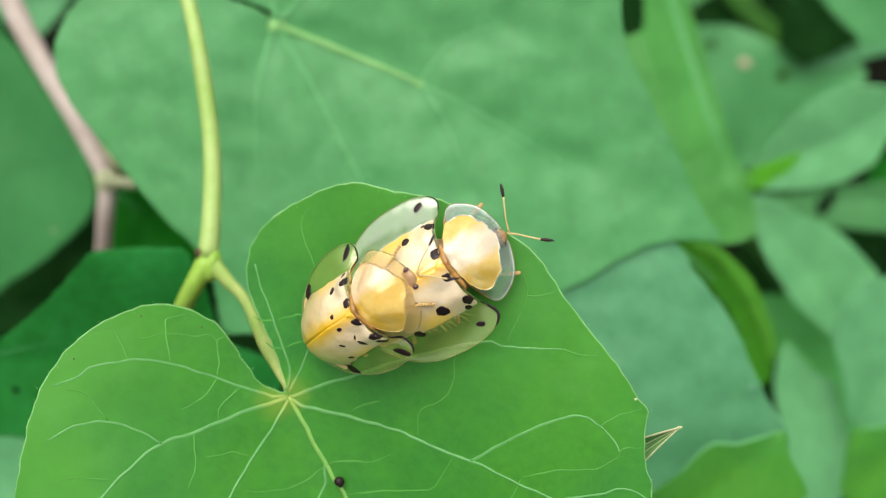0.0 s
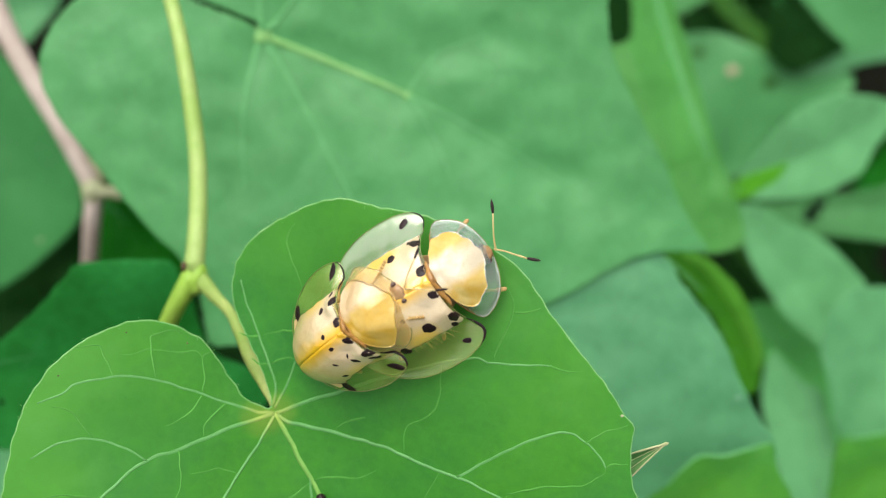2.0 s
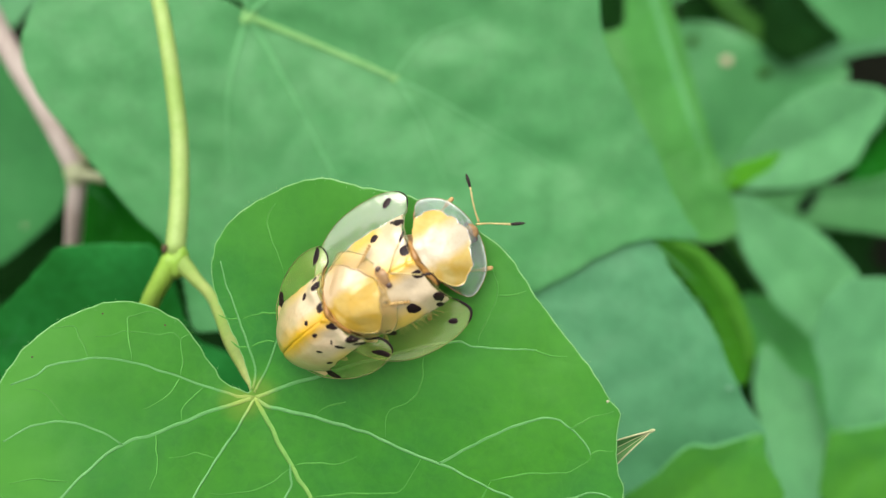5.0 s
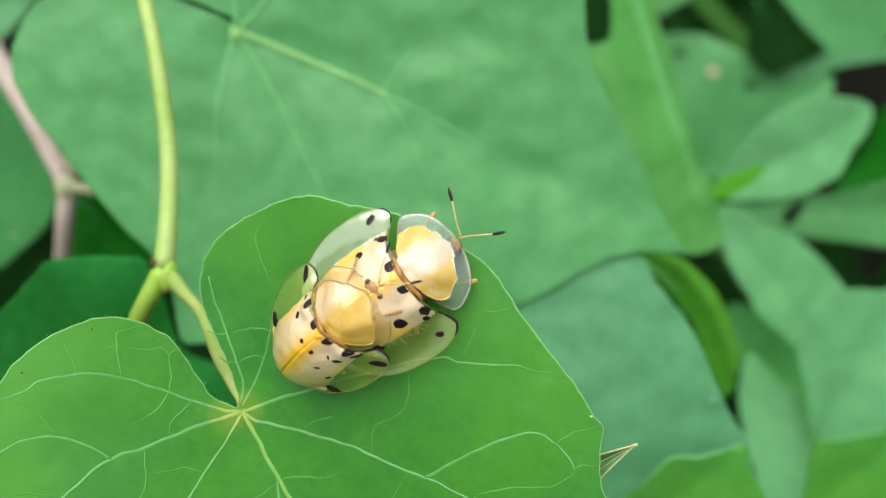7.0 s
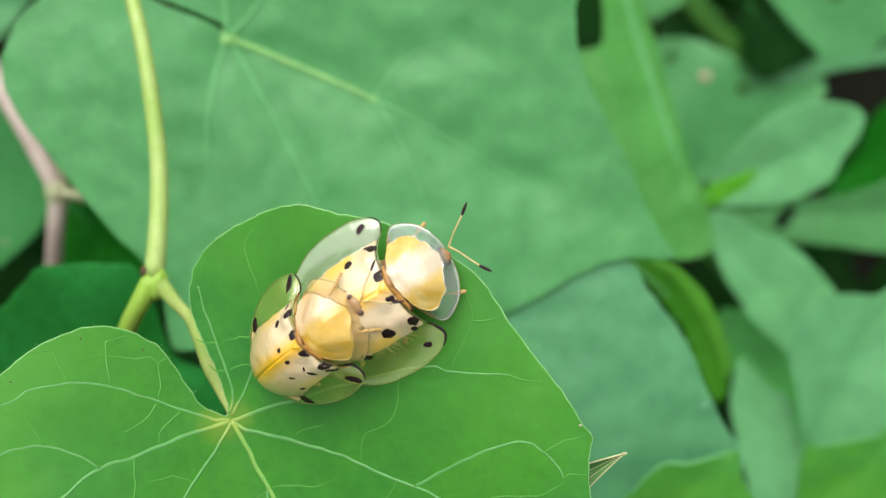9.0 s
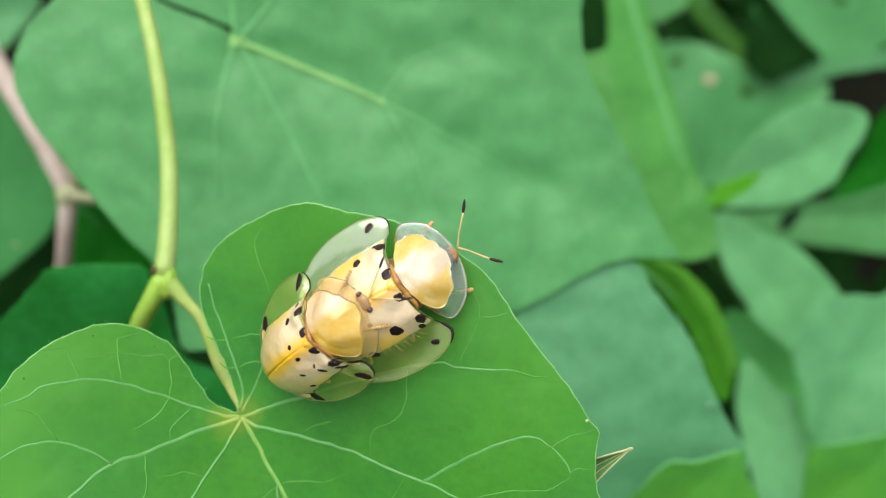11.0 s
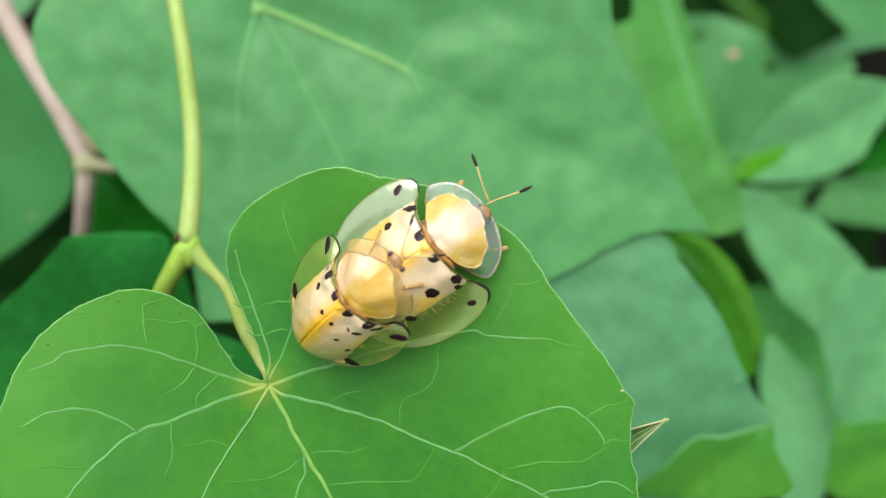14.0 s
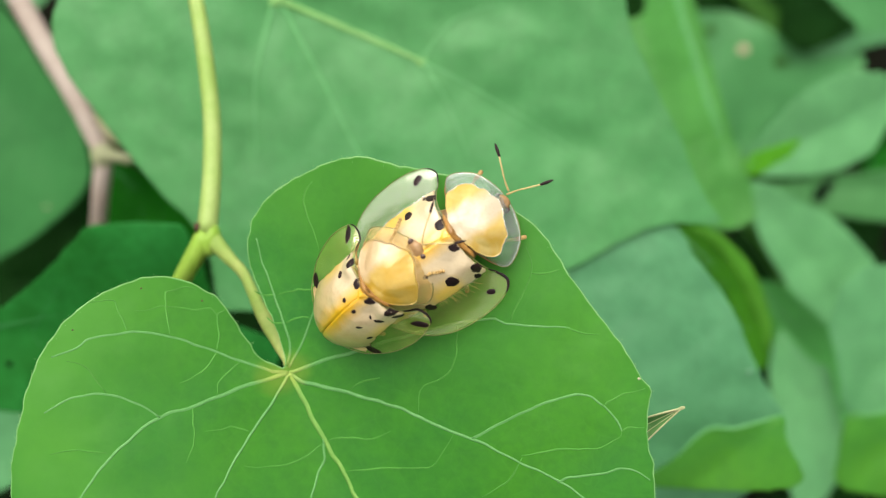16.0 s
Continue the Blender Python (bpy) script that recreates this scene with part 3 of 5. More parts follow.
def heart_leaf():
    root = thing("heart_leaf", place(HUB[0], HUB[1], 0), "fresh green heart-shaped vine leaf with pale veins, beetles resting on it", "leaf")
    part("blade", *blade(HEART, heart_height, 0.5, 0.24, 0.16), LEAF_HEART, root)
    rim = [(x, y, heart_height(x, y) - 0.06) for x, y in blade_edge(HEART, 0.5, 0.16)]
    part("rim", *tube(rim + rim[:1], [0.07, 0.07], 6), RIM, root, "thin paler rim of the leaf")
    rng, hairs = random.Random(3), []
    for x, y, z in rim:
        if y < -22:
            continue
        for _ in range(2):
            w, ln = rng.uniform(0, 6.3), rng.uniform(0.12, 0.26)
            b = (x + rng.uniform(-0.2, 0.2), y + rng.uniform(-0.2, 0.2), z)
            hairs.append(tube([b, (b[0] + math.cos(w) * ln, b[1] + math.sin(w) * ln, z + 0.05)], [0.022, 0.008], 3))
    part("fringe", *joined(*hairs), RIM, root, "fringe of tiny pale hairs")
    size = {"midrib": (0.21, 0.09), "a": (0.16, 0.07), "b": (0.18, 0.08), "c": (0.15, 0.07), "d": (0.17, 0.08), "e": (0.15, 0.07), "b1": (0.125, 0.065), "d1": (0.125, 0.065)}
    for key, line in HEART_VEINS.items():
        line = [(x + 0.16 * noise.noise((x * 1.3, y * 1.3, 2.0)), y + 0.16 * noise.noise((x * 1.3, y * 1.3, 5.0))) for x, y in spline(line, 0.9)]
        r = size.get(key, (0.10, 0.055))
        part("midrib" if key == "midrib" else "vein", *tube(on_blade(line, heart_height, 0.0 if r[0] > 0.12 else 0.025, 0.35), [r[0], (r[0] + r[1]) * 0.55, r[1]], 8, 0.2), VEIN_GOLD if key == "midrib" else VEIN, root)
    v, f = tube([(x - HUB[0], y - HUB[1], z) for x, y, z in spline([(-22.3, -1.1, -16.7), (-21.4, -1.7, -16.3), (-19.8, -3.1, -14.5), (-18.1, -4.5, -12.6), (-16.8, -6.3, -10.2), (-15.5, -8.0, -7.4), (-14.0, -9.8, -5.0), (-13.05, -11.3, -3.6), (-12.8, -12.5, -3.2)], 0.7)], [0.95, 0.72, 0.54, 0.48, 0.52, 0.62, 0.68, 0.55, 0.15], 12, 0.7)
    part("petiole", v, f, PETIOLE, root, "pale yellow-green leaf stalk")
    for x, y, r, mat in ((-11.4, 6.8, 0.09, SCAR), (-6.9, 5.8, 0.1, SCAR), (-16.1, 3.6, 0.09, SCAR), (27.8, 0.5, 0.14, KNOT)):
        part("speck", *ball((x, y, heart_height(x, y)), (r, r * 0.8, 0.05), 6, 10, 0.5), mat, root)
    for line in HEART_VEINLETS:
        line = [(x + 0.14 * noise.noise((x * 1.7, y * 1.7, 2.0)), y + 0.14 * noise.noise((x * 1.7, y * 1.7, 5.0))) for x, y in spline(line, 0.7)]
        part("veinlet", *tube(on_blade(line, heart_height, 0.012, 0.3), [0.03, 0.085, 0.075, 0.06, 0.045, 0.025], 8, 0.17), VEIN_THIN, root)


heart_leaf()


# ---- the vine ----
def vine():
    root = thing("climbing_vine", place(-22.1, -1.3, -16.7), "smooth yellow-green climbing vine stem with a leaf node", "stem")
    off = lambda p: (p[0] + 22.1, p[1] + 1.3, p[2] + 16.7)
    line = [off(p) for p in [(-26.5, 30.1, -21.5), (-25.6, 26.7, -20.9), (-24.4, 22.6, -20.0), (-23.4, 18.1, -19.2), (-22.7, 13.7, -18.9), (-22.2, 9.8, -18.5), (-22.0, 5.5, -17.8), (-22.0, 2.2, -17.1), (-22.2, -0.9, -16.7), (-23.5, -3.3, -17.1), (-25.2, -6.0, -19.0), (-28.2, -12.0, -23.4)]]
    part("stem", *tube(spline(line[:9], 1.0), [0.70, 0.73, 0.76, 0.80, 0.84, 0.89, 0.98], 14), STEM, root)
    part("lower_stem", *tube(spline(line[8:], 1.0), [1.0, 0.92, 0.85, 0.82], 14), STEM_LIME, root, "fresh lime-green lower part of the stem")
    part("node", *ball((0.15, -0.1, 0.0), (1.06, 1.7, 1.0), 16, 24, rough=0.1), STEM_LIME, root, "swollen node where the leaf stalk leaves")
    part("bud", *ball((-0.9, 0.9, 0.6), (0.3, 0.5, 0.3), rough=0.3), SCAR, root, "tiny brown bud scar")


vine()


def old_stem():
    root = thing("woody_vine", place(-40.9, 8.2, -48.8), "purple-grey older stem with a pale knobby node", "stem")
    off = lambda p: (p[0] + 40.9, p[1] - 8.2, p[2] + 48.8)
    part("stem", *tube([off(p) for p in spline([(-56.2, 36.8, -52.4), (-52.4, 28.3, -51.4), (-48.9, 22.3, -50.5), (-45.7, 17.2, -50.0), (-43.0, 12.5, -49.5), (-40.9, 8.3, -48.8), (-41.2, 4.2, -49.5), (-42.3, -0.4, -52.4), (-44.1, -5.4, -57.0)], 1.2)], [1.55, 1.45, 1.35, 1.3, 1.2, 1.1, 1.0, 1.0], 14), PURPLE, root)
    part("node", *ball((0.2, 0.0, 0.2), (1.5, 1.7, 1.35), rough=0.35), KNOT, root, "pale greenish knot")
    part("side_twig", *tube([off(p) for p in spline([(-41.1, 8.4, -48.8), (-38.7, 8.1, -47.6), (-37.0, 7.6, -47.6)], 0.7)], [0.9, 0.7, 0.6], 10), KNOT, root)
    part("sheath", *tube([(-0.9, 7.0, 1.0), (0.3, 4.6, 1.4), (1.6, 2.4, 1.2), (2.6, 1.2, 0.6)], [0.25, 0.8, 0.9, 0.35], 10, 0.5), DRY, root, "brown papery bract along the stem")


old_stem()


# ---- leaves behind ----
# name: centre, slope, outline, midrib
BEHIND = {
    "big": ((-10.8, 14.5, -34.7), (0.00, 0.05), [(-7.9, 10.5), (-8.7, 11.3), (-11.8, 12.5), (-14.9, 13.7), (-16.8, 14.9), (-18.2, 17.2), (-20.5, 18.6), (-23.3, 17.6), (-27.7, 13.9), (-30.5, 10.3), (-31.5, 6.0), (-30.0, 1.7), (-27.3, -2.0), (-23.6, -6.7), (-19.4, -11.6), (-16.6, -14.1), (-14.9, -16.9), (-14.2, -19.4), (-13.7, -22.4), (-12.7, -23.9), (-10.0, -23.8), (-5.7, -25.1), (-0.7, -26.9), (8.6, -25.7), (18.0, -21.9), (23.4, -19.5), (26.6, -17.9), (29.7, -16.1), (33.4, -14.3), (36.6, -13.6), (41.3, -13.4), (40.0, -11.1), (38.3, -8.0), (36.7, -4.2), (34.9, -0.9), (32.9, 3.2), (30.9, 7.5), (30.2, 12.0), (30.4, 15.7), (31.5, 20.6), (27.0, 27.0), (16.7, 30.5), (6.9, 31.9), (-3.7, 30.5), (-12.0, 26.0), (-16.0, 20.0), (-16.4, 15.5), (-14.7, 14.1), (-11.5, 12.9), (-8.5, 11.7), (-7.5, 11.2)],
        [(-7.7, 10.2), (-4.3, 8.7), (-0.6, 7.2), (1.8, 5.7), (8.0, 2.6), (20.0, -3.5), (41.0, -13.3)]),
    "under": ((22.7, -14.4, -35.6), (0.00, 0.05), [(2.6, 15.4), (5.2, 11.8), (7.2, 9.4), (9.2, 6.6), (10.6, 3.8), (11.7, 1.0), (13.7, -2.7), (15.9, -6.5), (15.3, -9.9), (11.7, -14.6), (3.6, -18.4), (-9.1, -17.1), (-18.5, -8.2), (-20.4, 1.3), (-15.4, 8.2), (-9.2, 12.5), (-3.0, 15.7)],
        [(-15.5, 9.4), (-2.9, 3.2), (9.7, -5.7), (15.7, -8.2)]),
    "curl": ((36.0, -6.8, -49.5), (-0.30, 0.10), [(-8.6, 7.2), (-5.2, 7.8), (-2.8, 7.0), (-0.4, 5.0), (1.5, 2.8), (3.0, 0.2), (4.3, -2.5), (5.1, -4.6), (5.1, -6.6), (4.7, -8.6), (3.9, -9.9), (2.5, -9.0), (0.6, -4.8), (-1.2, -1.1), (-3.4, 1.6), (-5.4, 3.9)],
        [(-8.1, 7.1), (-1.4, 1.2), (3.7, -8.4)]),
    "low": ((31.1, -22.6, -31.4), (0.10, 0.20), [(-8.6, -4.8), (-5.7, -1.5), (-4.0, 0.5), (-2.2, 1.9), (0.1, 1.8), (2.4, 2.5), (5.1, 3.3), (5.6, 0.7), (6.7, -4.3)],
        [(4.8, 2.9), (0.3, -1.3), (-3.8, -4.6)]),
    "lance": ((49.8, -21.8, -66.6), (0.10, 0.00), [(-2.9, 8.9), (-1.5, 7.6), (0.9, 5.0), (3.2, 3.8), (4.1, 0.4), (5.2, -4.5), (4.8, -11.0), (2.2, -15.1), (-0.9, -14.8), (-2.4, -7.3), (-3.6, -2.3), (-4.5, 2.1), (-4.3, 5.6)],
        [(-2.9, 8.6), (-0.2, 0.3), (2.2, -9.0)]),
    "right": ((55.9, -12.2, -59.0), (0.15, 0.10), [(-3.9, 5.7), (-1.8, 7.8), (0.3, 8.6), (5.1, 8.4), (8.0, 8.0), (9.2, -10.3), (2.5, -11.2), (-2.1, -11.2), (-3.4, -6.9), (-4.2, -3.1), (-5.2, 0.6), (-4.6, 3.6)],
        [(7.4, 6.8), (1.4, -2.2), (-1.8, -11.0)]),
    "corner": ((55.6, -25.3, -52.4), (0.00, 0.20), [(-4.8, 2.9), (-1.6, 3.3), (2.6, 4.1), (6.5, 4.6), (7.5, -6.4), (-4.4, -6.5), (-5.6, -2.1)],
        [(5.6, 3.2), (0.2, -1.3), (-4.4, -6.1)]),
    "shade": ((55.2, -17.6, -80.9), (0.10, 0.00), [(-7.6, 10.4), (-3.0, 9.9), (2.4, 4.7), (5.0, -0.8), (7.1, -9.2), (4.6, -10.5), (0.9, -6.8), (-2.5, -0.1), (-6.7, 2.4)],
        [(-6.7, 9.2), (-0.0, 0.8), (5.8, -9.2)]),
    "strip": ((32.7, 22.8, -68.5), (0.05, 0.00), [(-6.0, 19.8), (-5.5, 15.1), (-5.2, 10.3), (-5.8, 6.8), (-10.5, 5.2), (-8.4, -0.7), (-5.8, -5.4), (-3.4, -10.1), (-0.8, -14.2), (1.0, -18.8), (7.3, -19.5), (9.0, -14.8), (7.2, -9.4), (5.0, -2.4), (2.9, 5.6), (0.4, 13.5), (-0.7, 19.8)],
        [(-3.2, 19.8), (-0.8, 10.3), (1.6, 2.5), (4.2, -5.5), (6.4, -10.9)]),
    "fill": ((58.6, 35.5, -93.3), (0.05, 0.10), [(-4.3, 6.6), (0.7, 4.9), (3.6, 0.9), (7.1, -1.9), (3.8, -4.3), (-1.1, -5.9), (-4.9, -2.7), (-4.6, 2.6)],
        [(-3.8, 5.8), (-0.0, -0.0), (3.8, -4.0)]),
    "holes": ((53.1, 26.4, -98.0), (0.10, 0.15), [(-12.7, 9.4), (-7.3, 10.0), (-2.7, 8.4), (1.1, 6.1), (4.1, 3.9), (7.5, 3.4), (14.3, 3.4), (14.9, 0.1), (11.4, -1.1), (5.2, -3.9), (0.9, -8.2), (-1.7, -12.9), (-5.3, -12.9), (-7.8, -8.7), (-10.4, -1.3), (-11.8, 4.2)],
        [(-3.6, -11.5), (1.5, -3.2), (13.9, 2.3)]),
    "bright": ((52.2, 14.8, -64.7), (0.00, 0.30), [(-10.3, -4.7), (-9.1, -1.6), (-6.7, 1.7), (-4.1, 4.2), (-0.6, 6.3), (3.9, 7.0), (7.8, 6.7), (9.9, 5.4), (9.4, 2.5), (7.8, 0.1), (5.9, -3.4), (2.2, -5.6), (-1.6, -6.5), (-6.3, -6.9), (-8.9, -6.5)],
        [(-9.6, -5.4), (-1.5, -0.6), (9.6, 5.3)]),
    "lower": ((50.9, -2.9, -68.5), (-0.10, 0.10), [(-9.6, 9.5), (-6.5, 10.0), (-1.6, 7.5), (2.5, 5.9), (6.4, 2.6), (9.4, -0.9), (7.5, -2.7), (4.8, -4.7), (4.0, -8.7), (3.0, -9.4), (1.3, -7.9), (-2.3, -4.8), (-3.8, -2.5), (-6.4, 1.1), (-8.1, 5.0)],
        [(-8.9, 9.2), (-3.1, 3.1), (4.4, -5.9)]),
    "east": ((62.3, 7.0, -88.0), (0.00, 0.20), [(-14.5, 1.6), (-9.6, 1.2), (-2.6, 2.5), (4.4, 3.2), (10.3, 5.1), (14.8, 6.1), (15.8, -4.5), (5.0, -4.3), (0.5, -3.8), (-4.0, -3.4), (-7.6, -2.7), (-12.1, -1.0)],
        [(-14.0, 0.9), (-0.6, -0.7), (14.8, 0.8)]),
    "base": ((38.4, 6.2, -65.0), (0.00, 0.00), [(-6.0, 5.1), (-0.4, 6.9), (2.2, 4.4), (3.4, 0.2), (3.9, -3.7), (1.8, -5.2), (-2.1, -5.4), (-5.0, -3.0), (-6.3, 1.2)],
        [(-0.2, 6.1), (0.0, 0.9), (1.2, -5.1)]),
    "sprout": ((42.0, 9.9, -57.1), (0.00, 0.30), [(-2.9, -1.8), (-3.2, -0.5), (-1.1, 0.9), (1.7, 1.8), (3.7, 2.4), (2.6, 0.3), (0.6, -0.9), (-1.5, -2.2)],
        [(-2.9, -1.2), (0.0, 0.3), (3.6, 2.3)]),
    "sky1": ((69.3, 38.8, -95.2), (0.10, 0.20), [(-12.1, 9.7), (-9.8, 2.8), (-6.2, -1.1), (-2.8, -4.7), (-1.1, -6.5), (3.4, -6.5), (7.4, -3.2), (10.7, -0.1), (9.8, 9.5)],
        [(-10.5, 9.2), (-2.8, 1.7), (3.2, -6.3)]),
    "sky2": ((54.9, 41.7, -112.0), (0.00, 0.00), [(-8.2, 10.9), (-4.2, 10.9), (-2.1, 4.5), (1.4, 0.0), (5.7, -3.9), (9.7, -9.1), (6.5, -9.1), (3.3, -6.8), (-0.8, -3.0), (-4.6, 0.7), (-7.1, 4.9)],
        [(-6.2, 10.4), (-1.6, 1.5), (8.0, -8.9)]),
    "sky3": ((69.5, 32.1, -95.2), (0.00, 0.30), [(-10.5, -2.6), (-9.7, -1.5), (-5.7, 0.4), (-0.2, 0.7), (5.9, 2.2), (10.5, 3.6), (10.8, 1.0), (4.5, -0.3), (-0.9, -1.3), (-4.5, -2.7)],
        [(-10.1, -2.2), (-1.9, -0.5), (10.2, 2.2)]),
    "west": ((-58.5, 11.4, -71.4), (0.00, 0.10), [(-7.8, 20.8), (-1.6, 17.7), (3.7, 10.0), (7.4, 4.5), (9.8, -1.8), (9.1, -6.2), (4.2, -11.2), (-2.0, -15.7), (-9.4, -19.0), (-13.4, -0.2)],
        [(-7.8, 20.1), (-0.5, 5.3), (5.4, -8.1)]),
    "dark": ((-33.0, -9.7, -34.3), (-0.10, 0.25), [(-15.6, -1.0), (-11.9, 2.0), (-8.8, 4.6), (-5.3, 8.1), (-4.1, 9.3), (-0.3, 9.8), (5.1, 9.7), (6.2, 8.4), (7.3, 5.8), (8.1, 2.3), (9.4, -0.6), (14.8, -3.1), (14.4, -6.7), (8.7, -8.6), (-3.7, -10.7), (-15.8, -10.5), (-19.0, -6.3)],
        [(-18.6, -2.5), (-6.0, -0.1), (10.9, -1.5)]),
    "tri": ((-36.5, 2.3, -55.2), (0.20, 0.00), [(-6.1, 5.7), (-3.0, 5.8), (1.9, 1.5), (6.0, -2.3), (6.4, -5.8), (-5.3, -4.8)],
        [(-5.7, 5.3), (0.4, 0.6), (5.6, -5.1)]),
    "west2": ((-61.5, -0.8, -90.4), (0.00, 0.10), [(-9.1, -1.3), (-3.8, 0.5), (1.5, 3.2), (7.5, 7.5), (8.1, 4.6), (6.7, 1.3), (2.3, -2.1), (-3.9, -5.7), (-9.2, -7.5)],
        [(-9.2, -4.4), (-1.2, -1.3), (7.7, 5.9)]),
    "southwest": ((-53.4, -25.2, -47.6), (0.10, 0.10), [(-5.4, 4.8), (0.9, 4.8), (3.4, 4.6), (4.3, -0.5), (2.7, -6.1), (-6.0, -7.7)],
        [(-5.5, 3.5), (0.1, 0.1), (3.0, -5.4)]),
    "northwest": ((-66.4, 39.7, -95.2), (0.00, 0.20), [(-9.9, 3.8), (1.0, 4.7), (7.2, 2.5), (5.3, -1.4), (0.2, -6.0), (-3.7, -3.6)],
        [(-10.1, 2.1), (-1.2, -0.6), (5.2, -0.6)]),
    "nook": ((39.1, 41.8, -88.0), (0.00, 0.10), [(-4.5, 4.7), (2.1, 4.8), (4.3, -0.8), (1.5, -3.2), (-0.7, -4.1), (-2.6, -1.3)],
        [(-2.7, 4.3), (-0.4, 0.4), (1.1, -3.5)]),
    "gloom": ((76.3, 16.6, -100.0), (0.00, 0.10), [(-6.6, -7.1), (-4.9, -2.8), (-1.2, 1.9), (0.8, 7.5), (5.8, 9.9), (6.5, -4.1), (-0.5, -5.3)],
        [(-5.7, -6.1), (-0.3, 0.5), (5.5, 6.2)]),
}
BIG_VEINS = [
    [(-7.7, 10.1), (-6.8, 8.9), (-3.7, 3.5), (-0.6, -2.5), (2.1, -8.0), (3.9, -14.0)],
    [(-7.8, 9.9), (-8.9, 5.3), (-9.7, -0.3), (-9.4, -7.0)],
    [(-7.5, 10.6), (-6.2, 11.4), (-4.3, 13.9), (-2.4, 17.5)],
    [(-7.6, 10.6), (-7.9, 13.0), (-8.0, 17.0)],
    [(8.3, 3.7), (12.0, 1.9), (18.0, -1.4), (26.0, -6.0)],
    [(8.2, 3.8), (9.2, 5.4), (12.0, 8.4), (17.0, 10.2)],
    [(8.3, 3.6), (9.6, 1.8), (11.5, -1.6), (14.0, -8.0)],
]
LOOK = {
    "big": ("vine_leaf", LEAF_BLUE, "large bluish-green heart-shaped leaf with a pale forked midrib"),
    "under": ("vine_leaf", LEAF_COOL, "dull teal-green leaf lying below the large leaf"),
    "curl": ("curled_leaf", LEAF_OLIVE, "narrow leaf edge curling downwards, coloured olive for light from behind"),
    "low": ("vine_leaf", LEAF, "green leaf with a wavy pale upper edge"),
    "lance": ("weed_leaf", LEAF_PALE, "blurred oval light-green weed leaf"),
    "right": ("weed_leaf", LEAF_TEAL, "broad light-green weed leaf standing tilted"),
    "corner": ("weed_leaf", LEAF, "broad green leaf low beside the others"),
    "shade": ("weed_leaf", LEAF_GRASS, "shaded green weed leaf hanging below"),
    "strip": ("weed_leaf", LEAF_YELLOWISH, "long strap-shaped green leaf rising from the weed's node"),
    "fill": ("weed_leaf", UNDER, "weed leaf deep among the others, coloured near black for shade"),
    "holes": ("weed_leaf", LEAF_BLUE, "dull green weed leaf with brown spots"),
    "bright": ("weed_leaf", LEAF_PALE, "bright pale-green oval weed leaf"),
    "lower": ("weed_leaf", LEAF_PALE, "long green weed leaf drooping from the node"),
    "east": ("weed_leaf", LEAF_WEED, "narrow dull-green weed leaf"),
    "base": ("weed_leaf", LEAF_YELLOWISH, "short broad leaf base clasping the node"),
    "sprout": ("young_leaf", LEAF_YOUNG, "small vivid yellow-green sprouting leaf"),
    "sky1": ("weed_leaf", LEAF_BLUE, "blurred green leaf among the weeds"),
    "sky2": ("weed_leaf", LEAF_DIM, "narrow olive-green leaf among the weeds"),
    "sky3": ("weed_leaf", LEAF_TEAL, "thin grass-like green leaf"),
    "nook": ("weed_leaf", LEAF_WEED, "dull grey-green leaf in a nook behind the strap-shaped leaf"),
    "gloom": ("weed_leaf", LEAF_DEEP_SHADE, "weed leaf coloured dark green for deep shade"),
    "west": ("vine_leaf", LEAF_MID, "plain green leaf behind the woody stem"),
    "dark": ("vine_leaf", LEAF_SHADE, "leaf coloured deep green for the shade of the large leaf"),
    "tri": ("vine_leaf", LEAF_DEEP_SHADE, "leaf under the vine stem, coloured dark green for shade"),
    "west2": ("vine_leaf", UNDER, "leaf edge over a gap, coloured near black for the shade there"),
    "southwest": ("vine_leaf", LEAF_TEAL, "teal-green leaf low under the heart leaf"),
    "northwest": ("weed_leaf", LEAF_TEAL, "green leaf far behind the woody stem"),
}


HEIGHTS = {}
BIG_MIDRIB = [(-7.7, 10.2), (-4.0, 8.8), (0.8, 6.9), (4.8, 5.2), (8.3, 3.7)]


def groove(x, y):
    """How far the large leaf's skin sinks towards its veins, bulging between them (mm)."""
    p, near = Vector((x, y)), 99.0
    for line in BIG_VEINS + [BIG_MIDRIB]:
        for a, b in zip(line, line[1:]):
            a, b = Vector(a), Vector(b)
            f = max(0.0, min(1.0, (p - a).dot(b - a) / (b - a).length_squared))
            near = min(near, (p - a.lerp(b, f)).length)
    return 0.6 * math.exp(-(near / 2.6) ** 2)


